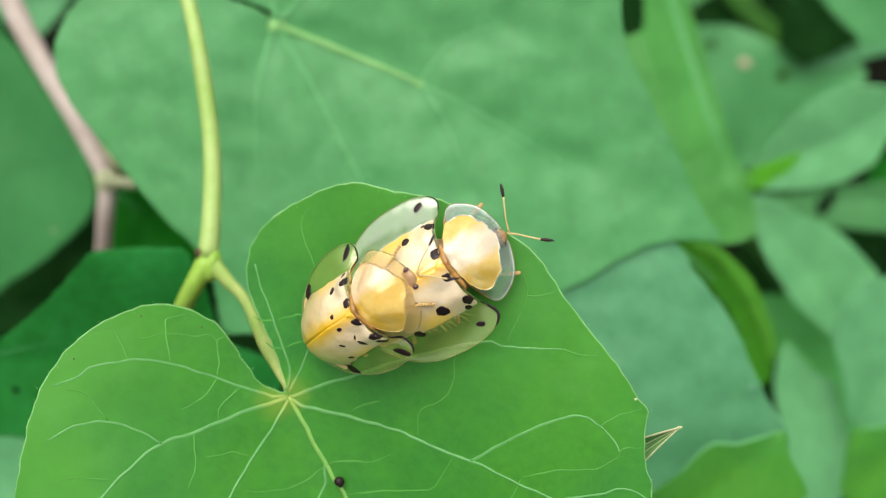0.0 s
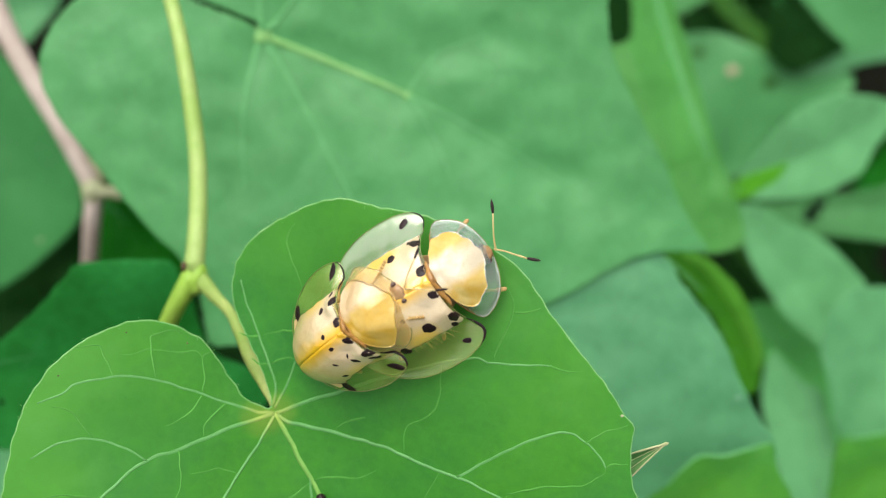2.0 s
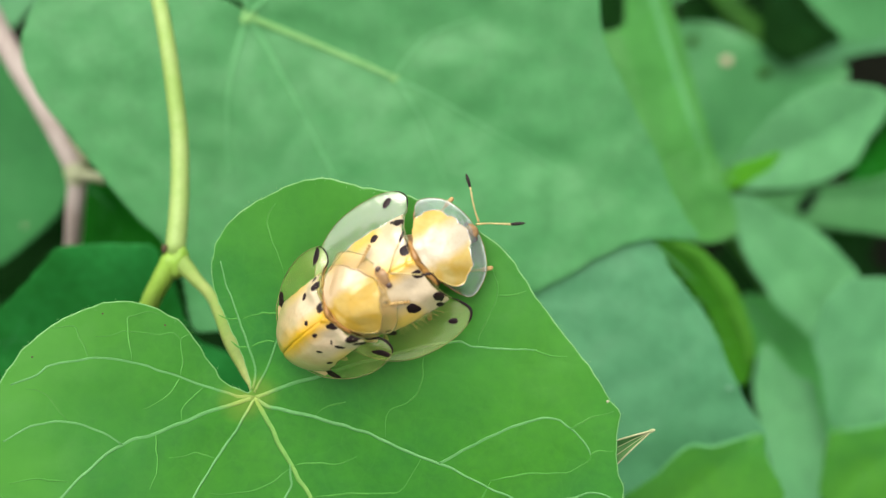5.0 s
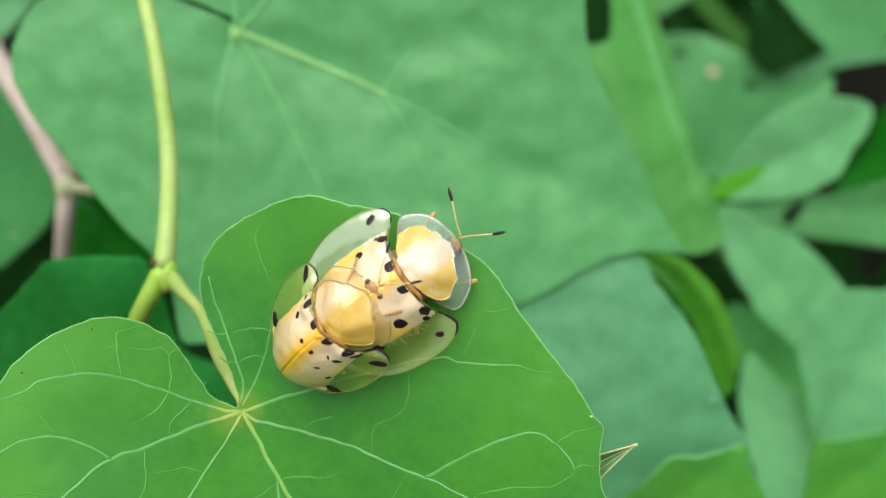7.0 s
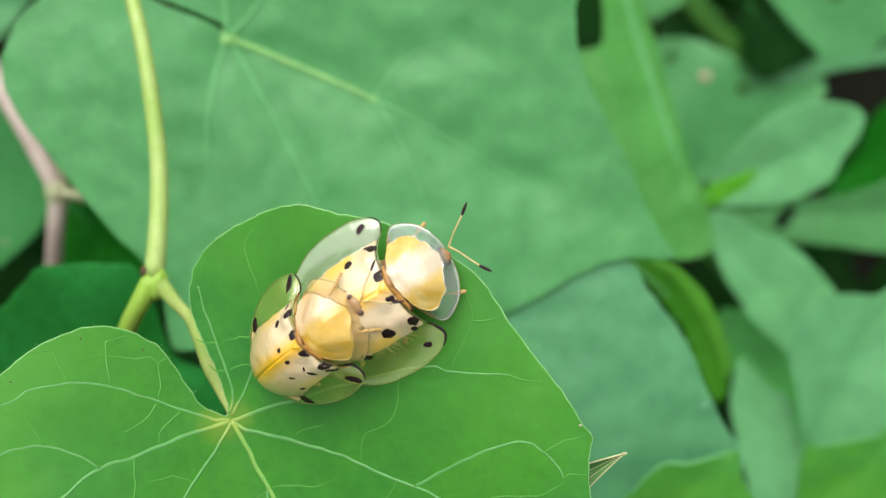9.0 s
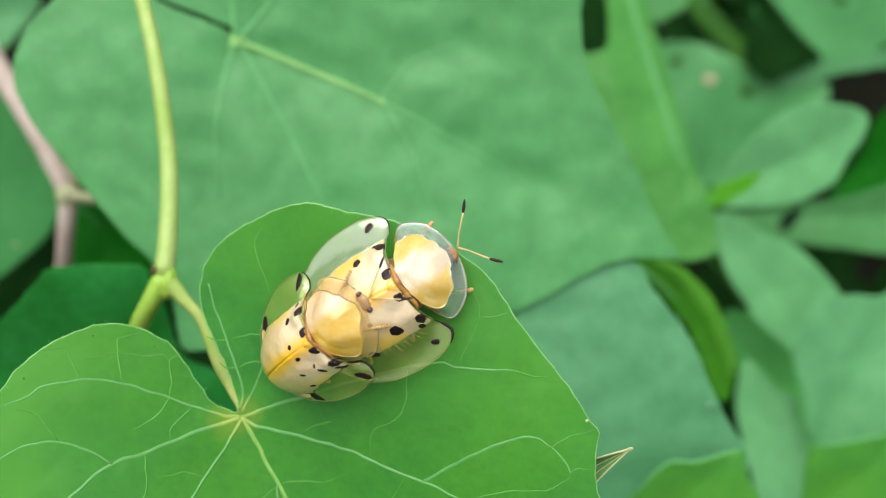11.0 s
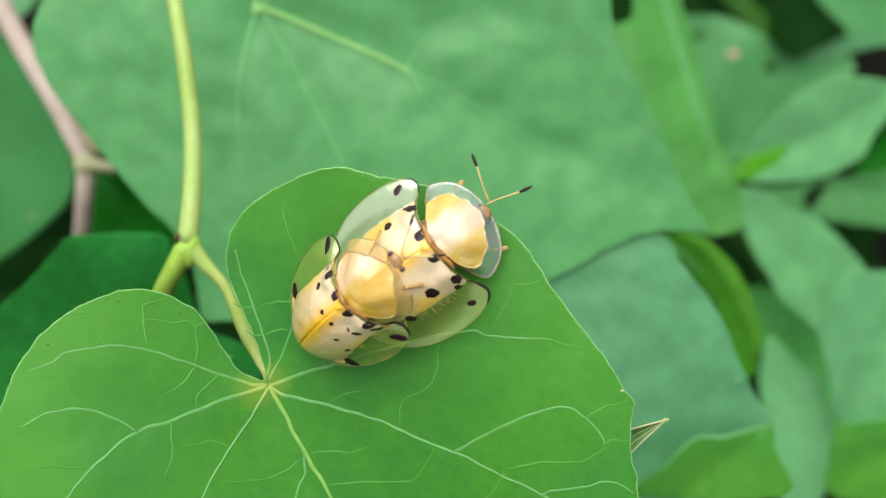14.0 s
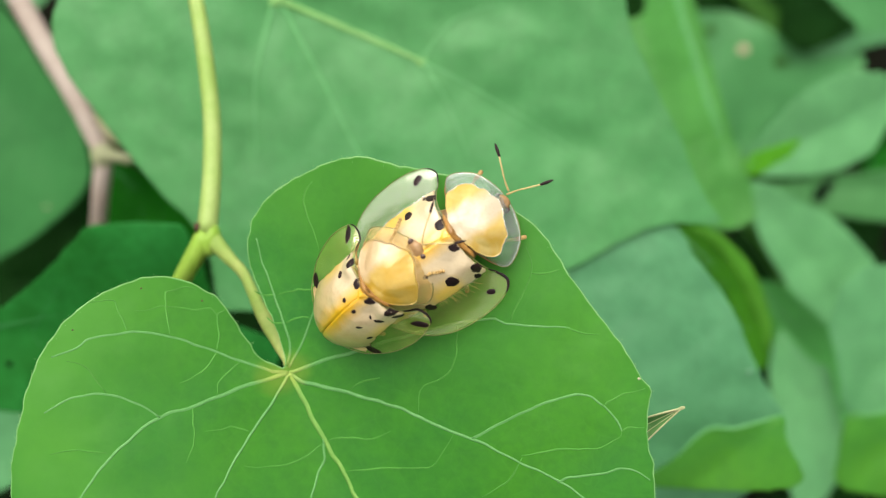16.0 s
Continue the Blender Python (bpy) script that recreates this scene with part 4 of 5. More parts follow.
def leaf_behind(key, seed):
    centre, slope, outline, rib = BEHIND[key]
    name, mat, label = LOOK[key]
    axis = (Vector(rib[-1]) - Vector(rib[0])).normalized()
    size = max(abs(v) for p in outline for v in p)

    def height(x, y):
        s = (x - rib[0][0]) * axis.y - (y - rib[0][1]) * axis.x
        z = slope[0] * x + slope[1] * y + ((min(3.0, 0.45 * abs(s)) if key == "strip" else min(1.2, 0.05 * abs(s)) if key == "big" else min(2.0, 0.18 * abs(s))) - 1.0 * (s / size) ** 2)
        return z + size * 0.035 * noise.noise((x * 2.2 / size, y * 2.2 / size, seed)) + (0.3 if key == "big" else 0.12) * noise.noise((x * 0.3, y * 0.3, seed + 3)) + (0.10 * noise.noise((x * 0.8, y * 0.8, 1.5)) if key == "big" else 0)

    if key == "big":
        flat = height
        height = lambda x, y: flat(x, y) - groove(x, y)
    if key == "under":
        height = lambda x, y: HEIGHTS["big"](x + 33.5, y - 28.9) + 0.9 - 0.45
    HEIGHTS[key] = height
    root = thing(name, place(*centre), label, "leaf")
    part("blade", *blade(outline, height, 1.0 if size > 20 else 0.8, 0.25, 0.15, seed), mat, root)
    r = {"big": 0.42, "strip": 0.5}.get(key, 0.3)
    if key == "big":
        part("midrib", *tube(on_blade(BIG_MIDRIB, height, 0.04, 0.8), [r * 1.0, r * 0.85, r * 0.72, r * 0.7, r * 0.4], 6, 0.4), VEIN_BIG, root)
    else:
        taper = [r, r] if key == "strip" else [r * f for f in (1.0, 0.72, 0.52, 0.36, 0.2, 0.14, 0.14, 0.12, 0.1, 0.1)]
        skin = VEIN_SOFT if key == "strip" else VEIN_THIN if mat is LEAF else VEIN_DEEP if mat in (LEAF_DEEP_SHADE, LEAF_SHADE, UNDER, LEAF_MID) else VEIN_FAINT
        part("midrib", *tube(on_blade(rib, height, -0.05, 0.8), taper, 6, 0.5), skin, root)
    if key == "big":
        for line in BIG_VEINS:
            w = 0.30 if line[0][0] < 0 else 0.16
            part("vein", *tube(on_blade(line, height, 0.06, 0.8), [w, w * 0.7, w * 0.33], 6, 0.35), VEIN_PALE, root)
        part("fork", *ball((8.3, 3.7, height(8.3, 3.7)), (0.62, 0.45, 0.15), rough=0.4), VEIN_BIG, root)
        part("hub", *ball((rib[0][0], rib[0][1], height(*rib[0])), (1.0, 0.9, 0.2), rough=0.4), VEIN_BIG, root, "yellow knot where the veins meet")
    elif size > 6 and key != "under":
        a, b = Vector(rib[0]), Vector(rib[-1])
        for k in (0.25, 0.42, 0.6, 0.76):
            for side in (-1, 1):
                p = a.lerp(b, k)
                d = (axis + Vector((-axis.y, axis.x)) * side * 1.1).normalized()
                far = 0.0
                while far < size and inside(tuple(p + d * (far + 1.2)), outline):
                    far += 0.5
                if far > 1.5:
                    q = p + d * far
                    mid = p.lerp(q, 0.5) - axis * far * 0.06
                    part("vein", *tube(on_blade([tuple(p), tuple(mid), tuple(q)], height, -0.05, 1.0), [0.14, 0.09, 0.03], 5, 0.5), skin, root)
    if key in ("low", "corner"):
        part("rim", *tube(on_blade(outline[1:7] if key == "low" else outline[:4], height, 0.0, 0.8), [0.08, 0.15, 0.15, 0.08], 8, 0.4), VEIN_FAINT, root, "paler upper rim of the leaf")
    if key == "curl":
        part("rim", *tube(on_blade([(x - 0.75, y - 0.55) for x, y in outline[1:9]], height, 0.05, 0.6), [0.3, 0.9, 1.15, 1.15, 0.9, 0.4], 10, 0.28), LEAF_RIM_LIT, root, "paler rolled rim of the leaf")
    for x, y, r, mat in BLOTCH.get(key, []):
        part("blotch", *ball((x, y, height(x, y)), (r, r * 0.75, 0.28), 8, 14, 0.5), mat, root)
    return root


# dead and bitten patches of some leaves: place, size (mm)
BLOTCH = {
    "holes": [(-4.3, 3.7, 1.0, PALE_SPOT), (1.7, 1.9, 1.2, LEAF_DIM), (-9.4, 6.9, 1.1, LEAF_DIM)],
    "east": [(-3.2, 0.0, 1.3, HOLE), (-2.2, 1.4, 1.1, HOLE), (-3.8, -1.1, 0.9, HOLE), (-6.7, -3.0, 0.9, HOLE)],
    "sky1": [(0.0, 3.9, 1.0, LEAF_DIM)],
    "dark": [(-13.5, -5.6, 0.4, UNDER)],
    "under": [(11.5, -0.9, 0.3, CHALK)],
    "west": [(3.6, -8.9, 0.3, PALE_SPOT)],
}
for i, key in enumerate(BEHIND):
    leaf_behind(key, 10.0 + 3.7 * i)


def weed():
    root = thing("weed_plant", place(39.5, 8.7, -68.5), "pale green weed stem below a leafy node", "stem")
    part("stem", *tube([(x - 39.5, y - 8.7, z + 68.5) for x, y, z in spline([(39.6, 7.6, -68.5), (43.0, 4.6, -74.0), (52.6, -3.0, -88.0), (64.9, -14.0, -112.0)], 1.5)], [2.4, 2.2, 2.0, 1.8], 12), STEM_GREEN, root)


weed()


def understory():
    """Tangle of small leaves near the soil, coloured near black for the shade."""
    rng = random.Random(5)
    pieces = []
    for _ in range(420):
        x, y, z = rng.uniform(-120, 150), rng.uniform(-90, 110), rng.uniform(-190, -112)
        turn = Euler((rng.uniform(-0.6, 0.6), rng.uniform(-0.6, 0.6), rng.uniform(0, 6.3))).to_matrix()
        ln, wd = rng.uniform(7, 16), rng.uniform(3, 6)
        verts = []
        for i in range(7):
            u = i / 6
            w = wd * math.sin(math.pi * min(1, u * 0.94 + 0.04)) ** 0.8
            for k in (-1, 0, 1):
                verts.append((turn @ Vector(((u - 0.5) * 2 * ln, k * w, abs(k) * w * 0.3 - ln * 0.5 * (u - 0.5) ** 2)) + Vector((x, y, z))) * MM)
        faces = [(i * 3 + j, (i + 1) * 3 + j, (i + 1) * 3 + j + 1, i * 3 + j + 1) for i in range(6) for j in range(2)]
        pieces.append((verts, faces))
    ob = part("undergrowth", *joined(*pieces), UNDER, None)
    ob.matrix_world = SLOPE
    tagged(ob, "tangled undergrowth of small leaves near the soil, coloured dark for shade", "undergrowth", kind="stuff")


understory()


def husk():
    """A dried leaf tip, folded lengthways into a small open beak with a blunt end."""
    root = thing("dry_husk", place(15.55, -15.5, 1.3), "small pale dry folded husk at the leaf rim", "husk")
    tip = Vector((3.1, 1.42, 0.5))
    sides = ((Vector((-0.1, 0.42, 0.1)), Vector((1.75, 1.05, 0.35))), (Vector((-0.1, -1.9, 0.0)), Vector((1.15, -0.45, 0.1))))

    def edge(v, u):
        """The fold's skin from its upper (v = 0) to its lower edge (v = 1), from its root to its tip."""
        a, b = sides[0][0].lerp(sides[1][0], v), sides[0][1].lerp(sides[1][1], v)
        p = a.lerp(b, u).lerp(b.lerp(tip, u), u)
        return p - Vector((0.3, 0, 0.55)) * math.sin(math.pi * v) * (1 - u) ** 0.8

    rows, cols, verts, faces = 14, 10, [], []
    for lower in (0, 1):
        for i in range(rows + 1):
            for j in range(cols + 1):
                u, v = i / rows, j / cols
                verts.append((edge(v, u) + Vector((0, 0, 0.05 * noise.noise((u * 4, v * 4, 2.0)) - 0.05 * lower))) * MM)
    half = (rows + 1) * (cols + 1)
    for i in range(rows):
        for j in range(cols):
            q = (i * (cols + 1) + j, i * (cols + 1) + j + 1, (i + 1) * (cols + 1) + j + 1, (i + 1) * (cols + 1) + j)
            faces += [q[::-1], tuple(k + half for k in q)]
    part("scale", verts, faces, HUSK, root, "greenish-brown folded skin")
    for v, r in ((0.0, 0.085), (1.0, 0.065), (0.4, 0.03), (0.72, 0.03)):
        part("spine", *tube([edge(v, i / 12) + Vector((0, 0, 0.03)) for i in range(13)], [r * 0.6, r, r, r * 0.8], 6), DRY, root)
    part("tip", *tube([edge(0.3, 0.8), edge(0.3, 0.9), tip, tip + Vector((0.22, 0.06, 0.03))], [0.07, 0.12, 0.16, 0.07], 8), DRY, root, "blunt pinkish-cream tip")


husk()


# ---- beetles ----
def half_outline(points):
    """A closed outline from its left half, front to back."""
    return points + [(x, -y) for x, y in points[-2:0:-1]]


ELYTRA_LARGE = half_outline([(3.62, 0), (3.62, 1.3), (3.72, 2.6), (3.95, 3.7), (4.3, 4.35), (4.42, 4.95), (3.85, 5.6), (2.5, 6.05), (0.7, 6.15), (-1.2, 5.9), (-3.0, 5.1), (-4.6, 3.6), (-5.6, 1.7), (-5.9, 0)])
ELYTRA_SMALL = half_outline([(3.62, 0), (3.64, 1.3), (3.62, 2.7), (3.68, 3.8), (4.0, 4.5), (4.1, 5.1), (3.75, 5.62), (2.1, 6.0), (0.3, 5.95), (-1.9, 5.4), (-3.8, 4.4), (-5.2, 3.1), (-6.3, 1.5), (-6.65, 0)])
SHIELD_LARGE = half_outline([(3.78, 0), (3.80, 1.5), (4.02, 2.7), (4.3, 3.4), (4.7, 3.95), (5.2, 4.08), (6.0, 3.75), (6.85, 3.05), (7.4, 2.05), (7.7, 1.0), (7.78, 0)])
SHIELD_SMALL = half_outline([(3.78, 0), (3.82, 1.5), (4.05, 2.7), (4.4, 3.5), (4.9, 4.05), (5.7, 3.95), (6.7, 3.25), (7.5, 2.25), (8.0, 1.1), (8.15, 0)])


class Plate:
    """One domed plate of a beetle, known by its outline round a middle, its opaque share and its height."""

    def __init__(self, outline, middle, share, dome, rim):
        line = np.array(spline(outline, 0.15, closed=True)) - (middle, 0)
        ang = np.arctan2(line[:, 1], line[:, 0])
        order = np.argsort(ang)
        self.ang, self.rad = ang[order], np.hypot(line[:, 0], line[:, 1])[order]
        self.middle, self.share, self.dome, self.rim = middle, share, dome, rim

    def reach(self, a):
        a = (a + math.pi) % (2 * math.pi) - math.pi
        return float(np.interp(a, self.ang, self.rad, period=2 * math.pi))

    def z(self, a, u):
        r, q = self.reach(a), self.share(a)
        at = lambda k: self.dome(self.middle + r * k * math.cos(a), r * k * math.sin(a))
        if u <= q:
            return at(u)
        t = (u - q) / (1 - q)
        drop = min(1.0, max(0.0, (0.985 - q) / 0.2))
        low = self.rim * drop + at(u) * (1 - drop)
        return low + (at(q) - low) * (1 - t) ** 1.7

    def point(self, a, u, lift=0.0):
        r = self.reach(a) * u
        return Vector((self.middle + r * math.cos(a), r * math.sin(a), self.z(a, u) + lift))

    def polar(self, x, y):
        a = math.atan2(y, x - self.middle)
        return a, math.hypot(x - self.middle, y) / self.reach(a)

    def sheet(self, a0, a1, inner, outer, k, thick, across=40, along=14):
        """A thick sheet between two angles, from the inner to the outer share."""
        verts, faces = [], []
        for lower in (0, 1):
            for i in range(across + 1):
                a = a0 + (a1 - a0) * i / across
                u0, u1 = inner(a), outer(a)
                for j in range(along + 1):
                    verts.append(self.point(a, u0 + (u1 - u0) * j / along, -thick * lower) * k * MM)
        row, half = along + 1, (across + 1) * (along + 1)
        ring = abs(abs(a1 - a0) - 2 * math.pi) < 1e-6
        for i in range(across):
            n = 0 if ring and i == across - 1 else i + 1
            for j in range(along):
                q = (i * row + j, i * row + j + 1, n * row + j + 1, n * row + j)
                faces += [q[::-1] if a1 < a0 else q, tuple(v + half for v in (q if a1 < a0 else q[::-1]))]
        for i in range(across):
            n = 0 if ring and i == across - 1 else i + 1
            for j in (0, along):
                faces.append((i * row + j, n * row + j, n * row + j + half, i * row + j + half))
        for j in range(along):
            for i in () if ring else (0, across):
                faces.append((i * row + j, i * row + j + 1, i * row + j + 1 + half, i * row + j + half))
        return verts, faces

    def spot(self, x, y, rx, ry, turn, k, lift=0.05):
        """A small dark fleck that follows the plate, slightly proud of it."""
        verts, faces = [], []
        n, rings = 26, 3
        a, u = self.polar(x, y)
        verts.append(self.point(a, u, lift * 1.4) * k * MM)
        for r in range(1, rings + 1):
            for j in range(n):
                w = 2 * math.pi * j / n
                f = r / rings * (1 + 0.26 * noise.noise((x * 3 + 1.4 * math.cos(w), y * 3 + 1.4 * math.sin(w), k * 2.0)))
                dx, dy = rx * f * math.cos(w), ry * f * math.sin(w)
                a, u = self.polar(x + dx * math.cos(turn) - dy * math.sin(turn), y + dx * math.sin(turn) + dy * math.cos(turn))
                verts.append(self.point(a, min(u, 0.995), lift if r < rings else -0.02) * k * MM)
        for j in range(n):
            faces.append((0, 1 + j, 1 + (j + 1) % n))
            for r in range(rings - 1):
                b = 1 + r * n
                faces.append((b + j, b + n + j, b + n + (j + 1) % n, b + (j + 1) % n))
        return verts, faces


def elytra_dome(x, y, tail=6.4):
    """Roofed along the seam, with swollen shoulders and a small three-cornered shield where the cases meet in front."""
    a = 6.6 if x > 0.8 else tail
    e = ((x - 0.8) / a) ** 2 + (y / 4.35) ** 2
    z = 0.7 + 3.95 * max(0.0, 1 - e) ** 0.72
    z += 0.5 * math.exp(-((x - 3.1) ** 2 + (abs(y) - 2.6) ** 2) / 0.6) + 0.30 * math.exp(-abs(y) / 0.8 - ((x - 1.4) / 3.0) ** 2)
    z -= 0.22 * math.exp(-((x - 2.4) ** 2 + (abs(y) - 1.7) ** 2) / 0.8)
    corner = min(1.0, max(0.0, ((x - 2.75) * 0.95 - abs(y)) / 0.12))
    z += 0.10 * corner
    return z + 0.08 * noise.noise((x * 0.9, y * 0.9, 3.0)) + 0.02 * noise.noise((x * 2.6, y * 2.6, 8.0)) - 0.12 * math.exp(-(y / 0.10) ** 2) * (1 - corner)


def shield_dome(x, y):
    s = max(0.0, (x - 3.7) / 5.2)
    z = 0.5 + 3.5 * (1 - min(1.0, s) ** 1.6) * max(0.0, 1 - (y / 4.7) ** 2) + 0.3 * max(0.0, 1 - ((x - 6.3) / 2) ** 2 - (y / 3) ** 2)
    z += 0.22 * math.exp(-((x - 5.6) ** 2) / 1.6 - (abs(y) - 1.5) ** 2 / 0.7)
    return z + 0.16 * noise.noise((x * 0.7, y * 0.7, 5.0)) + 0.03 * noise.noise((x * 2.1, y * 2.1, 9.0))


def neck_share(front, wave, fore=0.0):
    """The opaque share of the neck shield: it reaches the hind edge, and has an uneven front."""
    return lambda a: min(0.99, front + 0.3 * max(0.0, -math.cos(a)) ** 1.5 + fore * max(0.0, math.cos(a)) ** 3 + wave * noise.noise((math.cos(a) * 2, math.sin(a) * 2, 6.0)) + wave * 0.6 * noise.noise((math.cos(a) * 5, math.sin(a) * 5, 2.0)))


def back_share(outline, flank, tail):
    """The opaque share of the wing cases: straight-sided in front, reaching the rim behind."""
    whole = Plate(outline, 0.0, None, elytra_dome, 0.45)

    def share(a):
        c, d = math.cos(a), abs(math.sin(a)) + 1e-6
        body = (flank + tail * max(0.0, -c) ** 1.5 + 0.12 * noise.noise((c * 5, math.sin(a) * 5, 1.0))) / d
        return min(0.965, body / whole.reach(a))

    return share


BACKS = {
    "large": Plate(ELYTRA_LARGE, 0.0, back_share(ELYTRA_LARGE, 3.62, -0.9), elytra_dome, 0.45),
    "small": Plate(ELYTRA_SMALL, 0.0, back_share(ELYTRA_SMALL, 3.5, 0.35), lambda x, y: elytra_dome(x, y, 7.5), 0.45),
}
NECKS = {
    "large": Plate(SHIELD_LARGE, 6.0, neck_share(0.71, 0.10, 0.10), shield_dome, 0.35),
    "small": Plate(SHIELD_SMALL, 6.0, neck_share(0.80, 0.06, 0.06), shield_dome, 0.35),
}

# flecks of the wing cases: place, half sizes, turn
FLECKS = {
    ("large", 1): [(3.45, 3.15, 0.45, 0.23, -0.5), (2.95, 3.42, 0.15, 0.11, 0.0), (1.41, 2.96, 0.34, 0.27, 0.3), (3.25, 0.95, 0.50, 0.38, -0.1)],
    ("large", -1): [(3.25, -1.02, 0.46, 0.34, -0.3), (3.45, -3.02, 0.40, 0.30, 0.45), (3.05, -3.5, 0.24, 0.17, -0.2), (1.45, -2.89, 0.50, 0.37, -0.25), (-1.26, -3.45, 0.36, 0.23, -0.5), (0.2, -1.6, 0.20, 0.16, 0.0)],
    ("small", 1): [(3.05, 3.35, 0.20, 0.13, 0.3), (3.35, 2.75, 0.40, 0.27, -0.4), (1.83, 2.63, 0.32, 0.22, 0.6), (3.25, 0.98, 0.44, 0.36, 0.0), (1.45, 0.62, 0.24, 0.22, 0.0)],
    ("small", -1): [(3.25, -0.92, 0.50, 0.38, -0.5), (1.43, -0.66, 0.24, 0.22, 0.0), (3.4, -2.75, 0.42, 0.40, 0.0), (3.05, -3.35, 0.32, 0.18, -0.9), (1.9, -2.67, 0.38, 0.20, -0.9), (1.82, -1.93, 0.26, 0.07, 0.8), (0.19, -1.95, 0.27, 0.14, -0.8), (-0.77, -3.2, 0.32, 0.13, -0.2)],
}
MARGIN_FLECKS = {
    ("large", 1): [(2.95, 5.12, 0.46, 0.25, 0.55)],
    ("large", -1): [(2.95, -4.96, 0.31, 0.24, -0.3)],
    ("small", 1): [(3.13, 5.08, 0.75, 0.30, 0.85), (-3.45, 3.95, 0.85, 0.48, 1.0)],
    ("small", -1): [(-3.4, -4.05, 0.90, 0.46, -1.25), (3.0, -5.15, 0.75, 0.34, -0.95), (-6.25, -0.6, 0.36, 0.28, 0.2)],
}
# legs: hip, knee, shin end, foot tip of the left side; the small beetle's front feet grip the other's back
LEGS = {
    "large": {
        "front": [(4.4, 1.2, 0.8), (5.6, 2.2, 0.9), (6.6, 2.75, 0.0), (7.15, 2.95, -0.2)],
        "middle": [(1.6, 1.6, 0.7), (1.8, 3.4, 1.3), (1.3, 3.6, -0.3), (1.0, 3.9, -0.9)],
        "hind": [(-0.6, 1.6, 0.7), (-2.0, 3.2, 1.3), (-2.6, 3.3, -0.5), (-2.9, 3.6, -1.3)],
    },
    "small": {
        "front": [(4.4, 1.2, 0.8), (6.3, 1.9, 1.0), (7.55, 2.35, 0.85), (8.25, 2.9, 0.15)],
        "middle": [(1.6, 1.3, 0.7), (1.8, 2.5, 0.9), (2.1, 3.5, 0.3), (2.7, 3.9, 0.1)],
        "hind": [(-0.6, 1.6, 0.7), (-2.0, 3.2, 1.3), (-2.6, 3.3, -0.5), (-2.9, 3.6, -1.3)],
    },
}


def beetle(name, m, k, kind, label):
    root = thing(name, m, label, "beetle", "mating beetles")
    back, neck = BACKS[kind], NECKS[kind]
    share = back.share
    for side in (1, -1):
        a0, a1 = (0.002, math.pi - 0.002) if side > 0 else (-0.002, -math.pi + 0.002)
        case = part("wing_case", *back.sheet(a0, a1, lambda a: 0.0, share, k, 0.18, 90, 30), CREAM, root, "glossy cream wing case with a golden seam")
        for x, y, rx, ry, turn in FLECKS[kind, side]:
            part("spot", *back.spot(x, y, rx * 1.08, ry * 1.08, turn, k), BLACK, case)
        plate = part("clear_margin", *back.sheet(a0, a1, share, lambda a: 1.0, k, 0.12, 90, 14), CLEAR_CLOUD_SHEEN if (kind, side) == ("large", 1) else CLEAR, root, "clear glassy wing-case margin")
        for x, y, rx, ry, turn in MARGIN_FLECKS[kind, side]:
            part("spot", *back.spot(x, y, rx, ry, turn, k), BLACK, plate)
        edge = [back.point(a0 + (a1 - a0) * i / 120, 1.0) for i in range(121)]
        part("rim", *tube([p * k for p in edge], [0.03, 0.03], 6), AMBER, plate)
        bold = {("large", 1): 0.055, ("large", -1): 0.12, ("small", 1): 0.075, ("small", -1): 0.12}[kind, side]
        dark = [back.point(side * radians(w), 1.0, 0.03) for w in np.linspace(42, 56, 18)]
        part("shoulder_stripe", *tube([p * k for p in dark], [0.3 * bold, bold, bold, 0.8 * bold, 0.3 * bold], 8, 0.7), BLACK, plate)
        if (kind, side) == ("large", -1):
            rng, fibres = random.Random(7), []
            for _ in range(40):
                a = -math.atan2(3.6, rng.uniform(-0.6, 2.4))
                q, w, h = share(a), rng.uniform(-0.03, 0.05), rng.uniform(0.05, 0.16)
                run = [back.point(a - w * f, q - 0.03 + h * f, -0.19) * k for f in (0.0, 0.35, 0.7, 1.0)]
                fibres.append(tube(run, [rng.uniform(0.03, 0.065), 0.022, 0.005], 5, 0.4))
            part("tissue_fringe", *joined(*fibres), TISSUE, case, "pale feathery tissue at the case's edge")
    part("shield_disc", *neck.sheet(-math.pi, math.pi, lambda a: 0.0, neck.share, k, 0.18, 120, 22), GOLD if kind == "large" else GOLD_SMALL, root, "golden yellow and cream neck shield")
    plate = part("shield_margin", *neck.sheet(-math.pi, math.pi, neck.share, lambda a: 1.0, k, 0.12, 120), CLEAR_NECK if kind == "large" else CLEAR_SMALL, root, "clear glassy margin of the neck shield")
    edge = [neck.point(2 * math.pi * i / 160, 1.0) * k for i in range(161)]
    part("rim", *tube(edge, [0.038, 0.038], 6), AMBER, plate)
    collar = [neck.point(math.pi + radians(w), 0.99, 0.05) * k for w in np.linspace(-66, 66, 60)]
    part("collar", *tube(collar, [0.03, 0.06, 0.08, 0.08, 0.08, 0.06, 0.03], 8), COLLAR, plate, "amber-brown hind edge")
    joint = [Vector((3.66 + 0.05 * y * y + 0.06 * noise.noise((y * 2.0, k, 3.0)), y, elytra_dome(3.6, y) - 0.06)) * k for y in np.linspace(-2.3, 1.5, 44)]
    part("neck_joint", *tube(joint, [0.05, 0.18, 0.17, 0.26, 0.20, 0.18, 0.23, 0.26, 0.18, 0.17, 0.05], 8, 0.55), COLLAR, root, "amber-brown skin of the neck joint")
    part("body", *ball((0.9 * k, 0, 0.7 * k), (4.4 * k, 2.7 * k, 0.8 * k)), HEAD, root, "tan underside of the body")
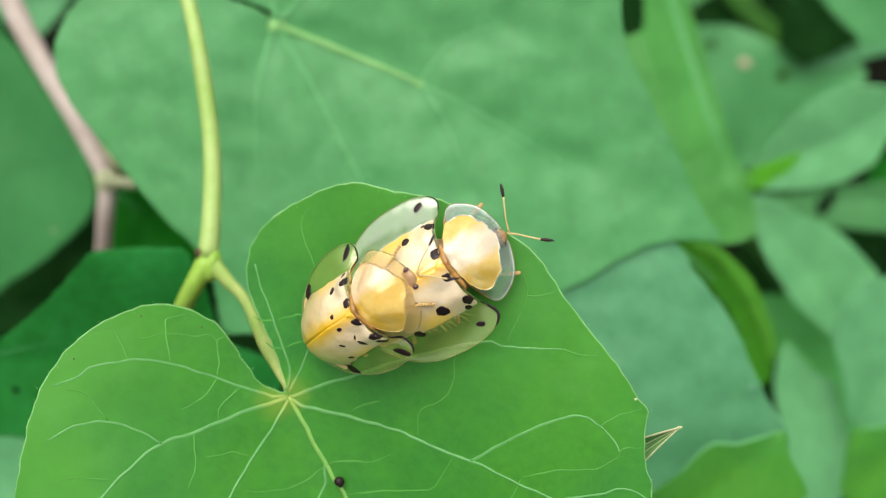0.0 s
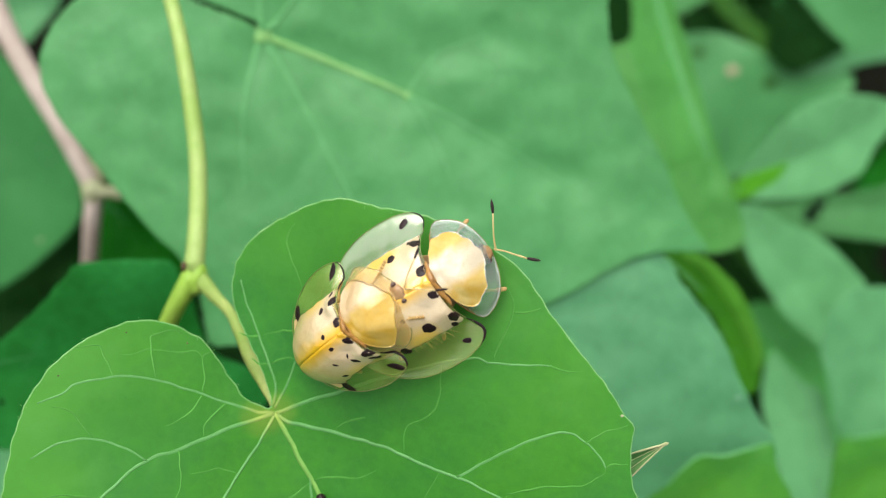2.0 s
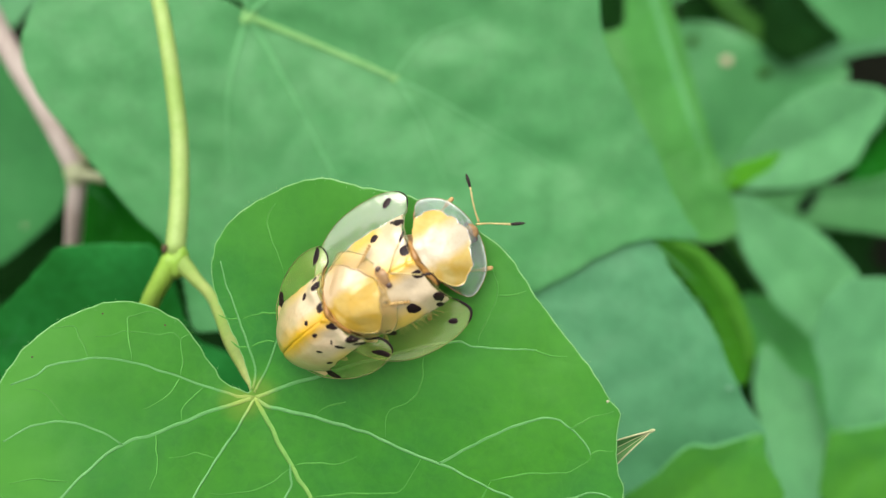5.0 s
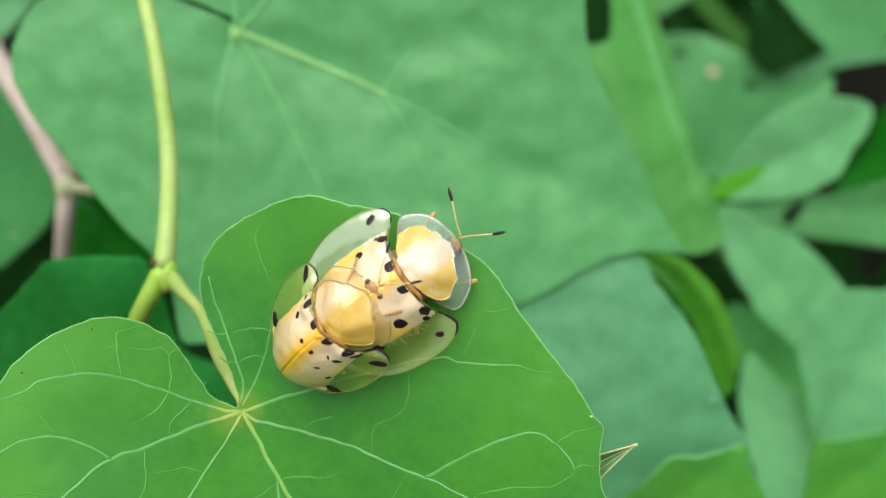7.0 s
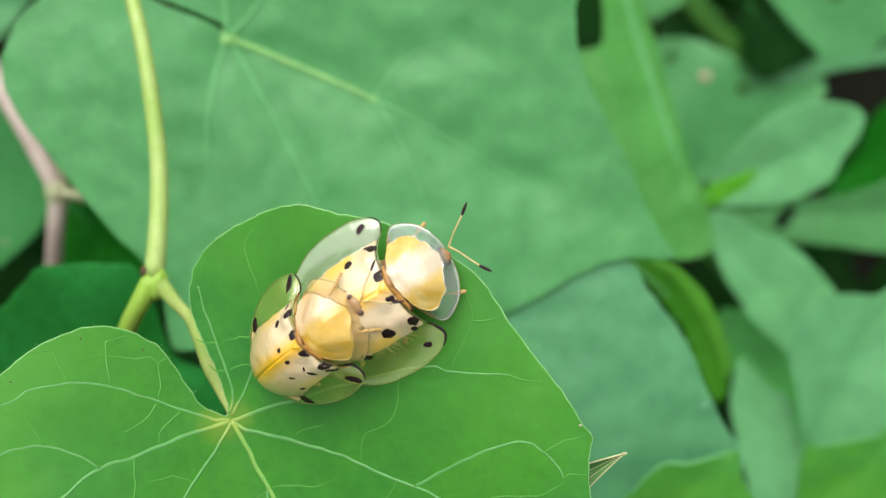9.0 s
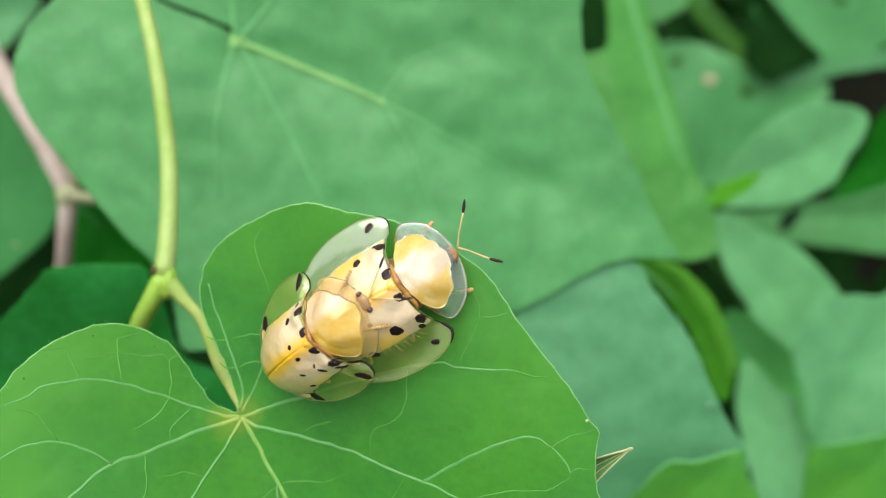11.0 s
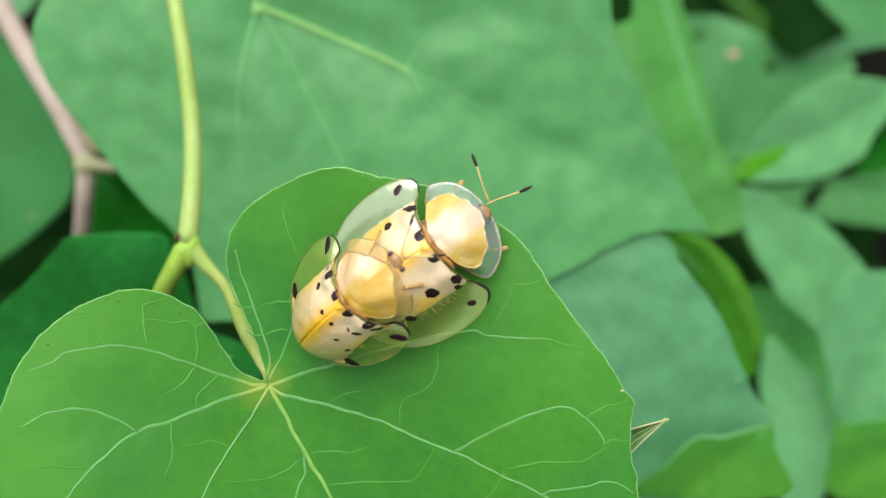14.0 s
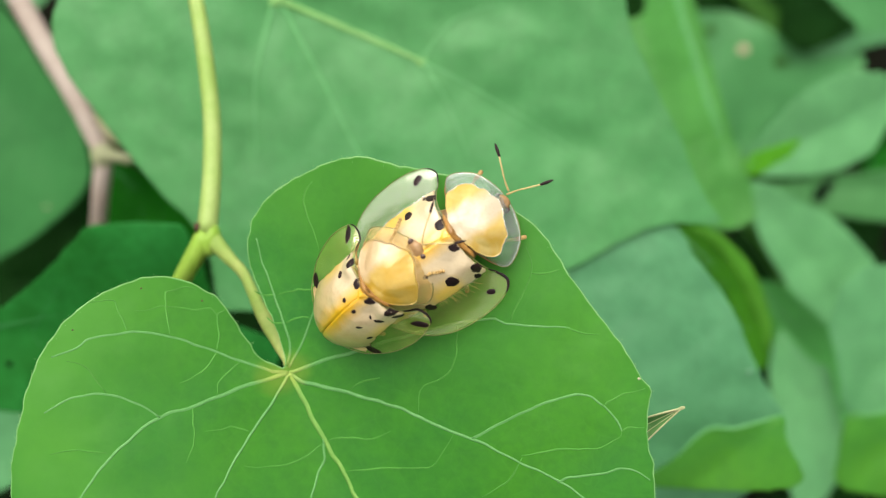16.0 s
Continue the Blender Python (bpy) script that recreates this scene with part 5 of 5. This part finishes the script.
    if kind == "large":
        front, size, eye = (6.9, 0, 0.75), (1.05, 0.78, 0.55), (7.35, 0.6, 0.8, 0.26)
    else:
        front, size, eye = (7.95, 0, 0.75), (0.75, 0.95, 0.5), (8.2, 0.82, 0.88, 0.28)
    head = part("head", *ball([v * k for v in front], [v * k for v in size], rough=0.15), HEAD, root)
    for side in (1, -1):
        part("eye", *ball((eye[0] * k, eye[1] * side * k, eye[2] * k), (eye[3] * k, eye[3] * 0.9 * k, eye[3] * k)), EYE_SKIN, head)
    feelers = []
    for side in (1, -1):
        line = [(-0.4, 0, -0.02), (0.45, 0.05, 0.12), (1.25, 0.0, 0.3), (2.25, -0.06, 0.35), (3.3, 0.0, 0.3)]
        feeler = part("antenna", *tube([Vector(p) * k for p in spline(line[:4], 0.25)], [0.085 * k, 0.055 * k, 0.06 * k, 0.07 * k], 8), FEELER, root, "thin straw-yellow antenna with a black tip")
        feeler.matrix_basis = pose((8.25 if kind == "large" else 9.2) * k * MM, 0.3 * side * k * MM, 0.6 * k * MM, 0, 0 if kind == "large" else 28, 38 * side)
        part("club", *tube([Vector(p) * k for p in spline(line[3:], 0.15)], [0.08 * k, 0.125 * k, 0.13 * k, 0.11 * k, 0.03 * k], 8), BLACK, feeler)
        feelers.append(feeler)
    legs = []
    for side in (1, -1):
        for joints in LEGS[kind].values():
            hip, knee, shin, foot = [Vector((x * k, y * side * k, z * k)) for x, y, z in joints]
            leg = part("leg", *tube([p - hip for p in spline([hip, (hip + knee) / 2 + Vector((0, 0, 0.15 * k)), knee], 0.3)], [0.2 * k, 0.26 * k, 0.17 * k], 8), TAN, root)
            leg.location = hip * MM
            part("shin", *tube([p - hip for p in spline([knee, shin], 0.3)], [0.15 * k, 0.12 * k], 8), TAN, leg)
            part("foot", *joined(*(ball(shin.lerp(foot, f) - hip, (0.2 * k, 0.17 * k, 0.13 * k), 8, 12, 0.2) for f in (0.0, 0.25, 0.5, 0.75, 1.0))), TAN, leg)
            legs.append(leg)
    return root, feelers, legs


SPREAD = 1.022
F_SIZE, M_SIZE = SPREAD, 0.848 * SPREAD


def large_pose(dx=0.0, dy=0.0, turn=0.0):
    """The large beetle shifts and turns in the leaf's plane about its middle."""
    return place(SPREAD * (-2.26 + dx), SPREAD * (-3.04 + dy), -2.0) @ pose(0, 0, 0, 0, 0, turn) @ pose(0.49 * MM, 0.31 * MM, 4.0 * MM, -6.8, -13.1, 30.2)


def small_pose(dx=0.0, dy=0.0, turn=0.0):
    """The small beetle turns about its neck, nose up on the other's back."""
    return place(SPREAD * (-5.78 + dx), SPREAD * (-4.33 + dy), -2.0) @ pose(0, 0, 0, 0, 0, turn) @ pose(-0.78 * MM, -0.64 * MM, 3.97 * MM, -4.6, -37.6, 33.2)


LARGE, LARGE_FEELERS, LARGE_LEGS = beetle("tortoise_beetle", large_pose(), F_SIZE, "large", "large cream-gold tortoise beetle with black spots, clear margins, on leaf")
SMALL, SMALL_FEELERS, SMALL_LEGS = beetle("tortoise_beetle", small_pose(), M_SIZE, "small", "smaller cream tortoise beetle with black spots, mounted on the larger one")


def tiny_beetle():
    root = thing("tiny_beetle", place(-8.6, -19.2, -2.3), "tiny round shiny black beetle on the leaf midrib", "beetle")
    part("shell", *ball((0, 0, 0.12), (0.42, 0.40, 0.36)), BLACK, root)
    part("head", *ball((0.1, -0.38, 0.0), (0.2, 0.16, 0.16), 6, 10), BLACK, root)
    return root


TINY = tiny_beetle()


# ---- what moves ----
def motions():
    # seconds, shift (mm) and turn of the large beetle
    walk(LARGE, [(t, large_pose(x, y, r)) for t, x, y, r in [
        (0.0, 0.00, 0.00, 0.0),
        (0.5, -0.03, -0.01, 0.4),
        (1.0, -0.04, -0.08, 0.4),
        (1.5, 0.05, 0.02, -0.1),
        (2.0, -0.00, -0.01, 0.4),
        (2.5, -0.05, -0.13, 0.4),
        (3.0, -0.04, -0.03, -0.2),
        (3.5, -0.19, -0.08, 0.5),
        (4.0, -0.02, -0.06, 0.3),
        (6.3, 0.23, 0.20, 2.9),
        (6.5, 0.20, 0.18, 2.6),
        (7.0, 0.18, 0.11, 3.4),
        (7.5, 0.23, 0.11, 3.5),
        (8.0, 0.15, 0.13, 2.8),
        (8.5, 0.13, 0.15, 2.1),
        (9.0, 0.15, 0.11, 2.5),
        (11.3, 0.11, 0.02, 2.3),
        (11.5, 0.13, 0.12, 2.5),
        (12.0, 0.11, 0.17, 2.3),
        (12.5, 0.14, 0.16, 2.4),
        (13.0, 0.16, 0.12, 4.1),
        (13.5, 0.23, 0.16, 5.1),
        (14.0, 0.25, 0.21, 5.4),
        (14.5, 0.16, 0.14, 5.9),
        (15.0, 0.20, 0.22, 5.7),
        (15.5, 0.24, 0.20, 5.5),
        (16.0, 0.23, 0.14, 5.8),
    ]])
    # seconds, shift (mm) and turn of the small beetle
    walk(SMALL, [(t, small_pose(x, y, r)) for t, x, y, r in [
        (0.0, 0.00, 0.00, 0.0),
        (0.5, 0.05, -0.10, 1.2),
        (1.0, -0.06, 0.02, -5.8),
        (1.5, 0.34, 0.17, -1.8),
        (2.0, 0.33, -0.04, 4.4),
        (2.5, 0.20, -0.49, 1.7),
        (3.0, 0.08, -0.41, 1.8),
        (3.5, 0.04, -0.52, 8.8),
        (4.0, 0.49, -0.32, 5.2),
        (6.3, 0.72, -0.38, 4.8),
        (6.5, 1.39, -0.43, 19.4),
        (7.0, 1.12, -0.20, 9.9),
        (7.5, 0.84, -0.18, 9.1),
        (8.0, 0.45, -0.24, 4.2),
        (8.5, 0.38, -0.24, 4.6),
        (9.0, 0.37, -0.40, 4.9),
        (11.3, 0.42, -0.48, 5.5),
        (11.5, 0.50, -0.21, 9.1),
        (12.0, 0.72, 0.03, 6.6),
        (12.5, 0.64, -0.20, 5.0),
        (13.0, 0.53, -0.39, 9.7),
        (13.5, 0.52, -0.26, 6.2),
        (14.0, 0.51, -0.22, 8.6),
        (14.5, 0.28, -0.47, 9.3),
        (15.0, 0.35, -0.28, 8.6),
        (15.5, 0.58, -0.16, 7.6),
        (16.0, 0.53, -0.24, 9.9),
    ]])
    # seconds, shift of the head (mm), swing of the left and the right antenna of the large beetle
    swing = [
        (0.0, 0.05, 0.06, 69.5, -43.9),
        (0.5, 0.04, 0.01, 67.6, -43.9),
        (1.0, 0.13, -0.11, 61.5, -49.3),
        (1.5, 0.12, -0.04, 63.3, -50.9),
        (2.0, 0.13, -0.00, 64.1, -49.0),
        (2.5, 0.20, 0.05, 66.8, -47.9),
        (3.0, 0.16, 0.11, 68.3, -45.5),
        (3.5, 0.12, 0.32, 72.0, -37.2),
        (4.0, 0.16, 0.26, 73.5, -39.9),
        (6.5, -0.01, 0.67, 73.4, -26.3),
        (7.0, 0.07, 0.45, 71.6, -30.7),
        (7.5, 0.09, 0.27, 65.1, -40.5),
        (8.0, 0.06, 0.30, 62.4, -44.7),
        (8.5, 0.08, 0.30, 42.7, -64.7),
        (9.0, 0.08, 0.30, 35.1, -66.1),
        (11.5, 0.11, 0.20, 53.5, -48.2),
        (12.0, 0.04, 0.37, 56.8, -43.2),
        (12.5, 0.04, 0.44, 63.8, -37.0),
        (13.0, 0.01, 0.98, 79.5, -10.6),
        (13.5, 0.13, 0.94, 80.6, -14.9),
        (14.0, 0.08, 0.63, 75.5, -19.2),
        (14.5, 0.07, 0.39, 70.0, -26.3),
        (15.0, 0.08, 0.17, 62.7, -36.1),
        (15.5, 0.10, 0.20, 65.2, -31.0),
        (16.0, 0.11, 0.54, 70.8, -23.8),
    ]
    for side, feeler in zip((1, -1), LARGE_FEELERS):
        walk(feeler, [(t, pose((8.25 + x) * F_SIZE * MM, (0.3 * side + y) * F_SIZE * MM, 0.6 * F_SIZE * MM, 0, 0, l if side > 0 else r + 6.0)) for t, x, y, l, r in swing])
    # the small beetle's middle legs reach out from under its margin now and then: seconds, reach (mm)
    reach = {1: [(0.0, 0.0), (0.35, 0.0), (0.5, 2.9), (0.7, 0.0), (16.0, 0.0)],
             4: [(0.0, 0.0), (0.35, 0.0), (0.5, 1.7), (0.7, 2.4), (0.95, 0.0), (3.0, 0.0), (3.2, 1.9), (3.45, 0.0), (6.0, 0.0), (6.2, 3.0), (6.35, 2.8), (6.55, 0.0), (11.1, 0.0), (11.3, 2.4), (11.6, 0.0), (16.0, 0.0)]}
    for i, rows in reach.items():
        side, hip = (1, -1)[i > 2], SMALL_LEGS[i].location.copy()
        walk(SMALL_LEGS[i], [(t, Matrix.Translation(hip + Vector((0, side * d * MM, 0)))) for t, d in rows])
    walk(TINY, [(t, place(x, y, z)) for t, x, y, z in [
        (0.0, -8.55, -19.15, -2.5), (1.5, -8.75, -19.15, -2.5), (2.0, -8.9, -19.2, -2.5), (2.5, -9.1, -19.5, -2.4), (3.0, -9.2, -19.9, -2.4),
        (3.5, -9.35, -20.5, -2.3), (4.0, -9.5, -21.4, -2.2), (5.0, -9.8, -23.5, -2.1), (7.0, -10.0, -28.0, -2.2), (16.0, -8.0, -33.0, -2.6)]])


motions()
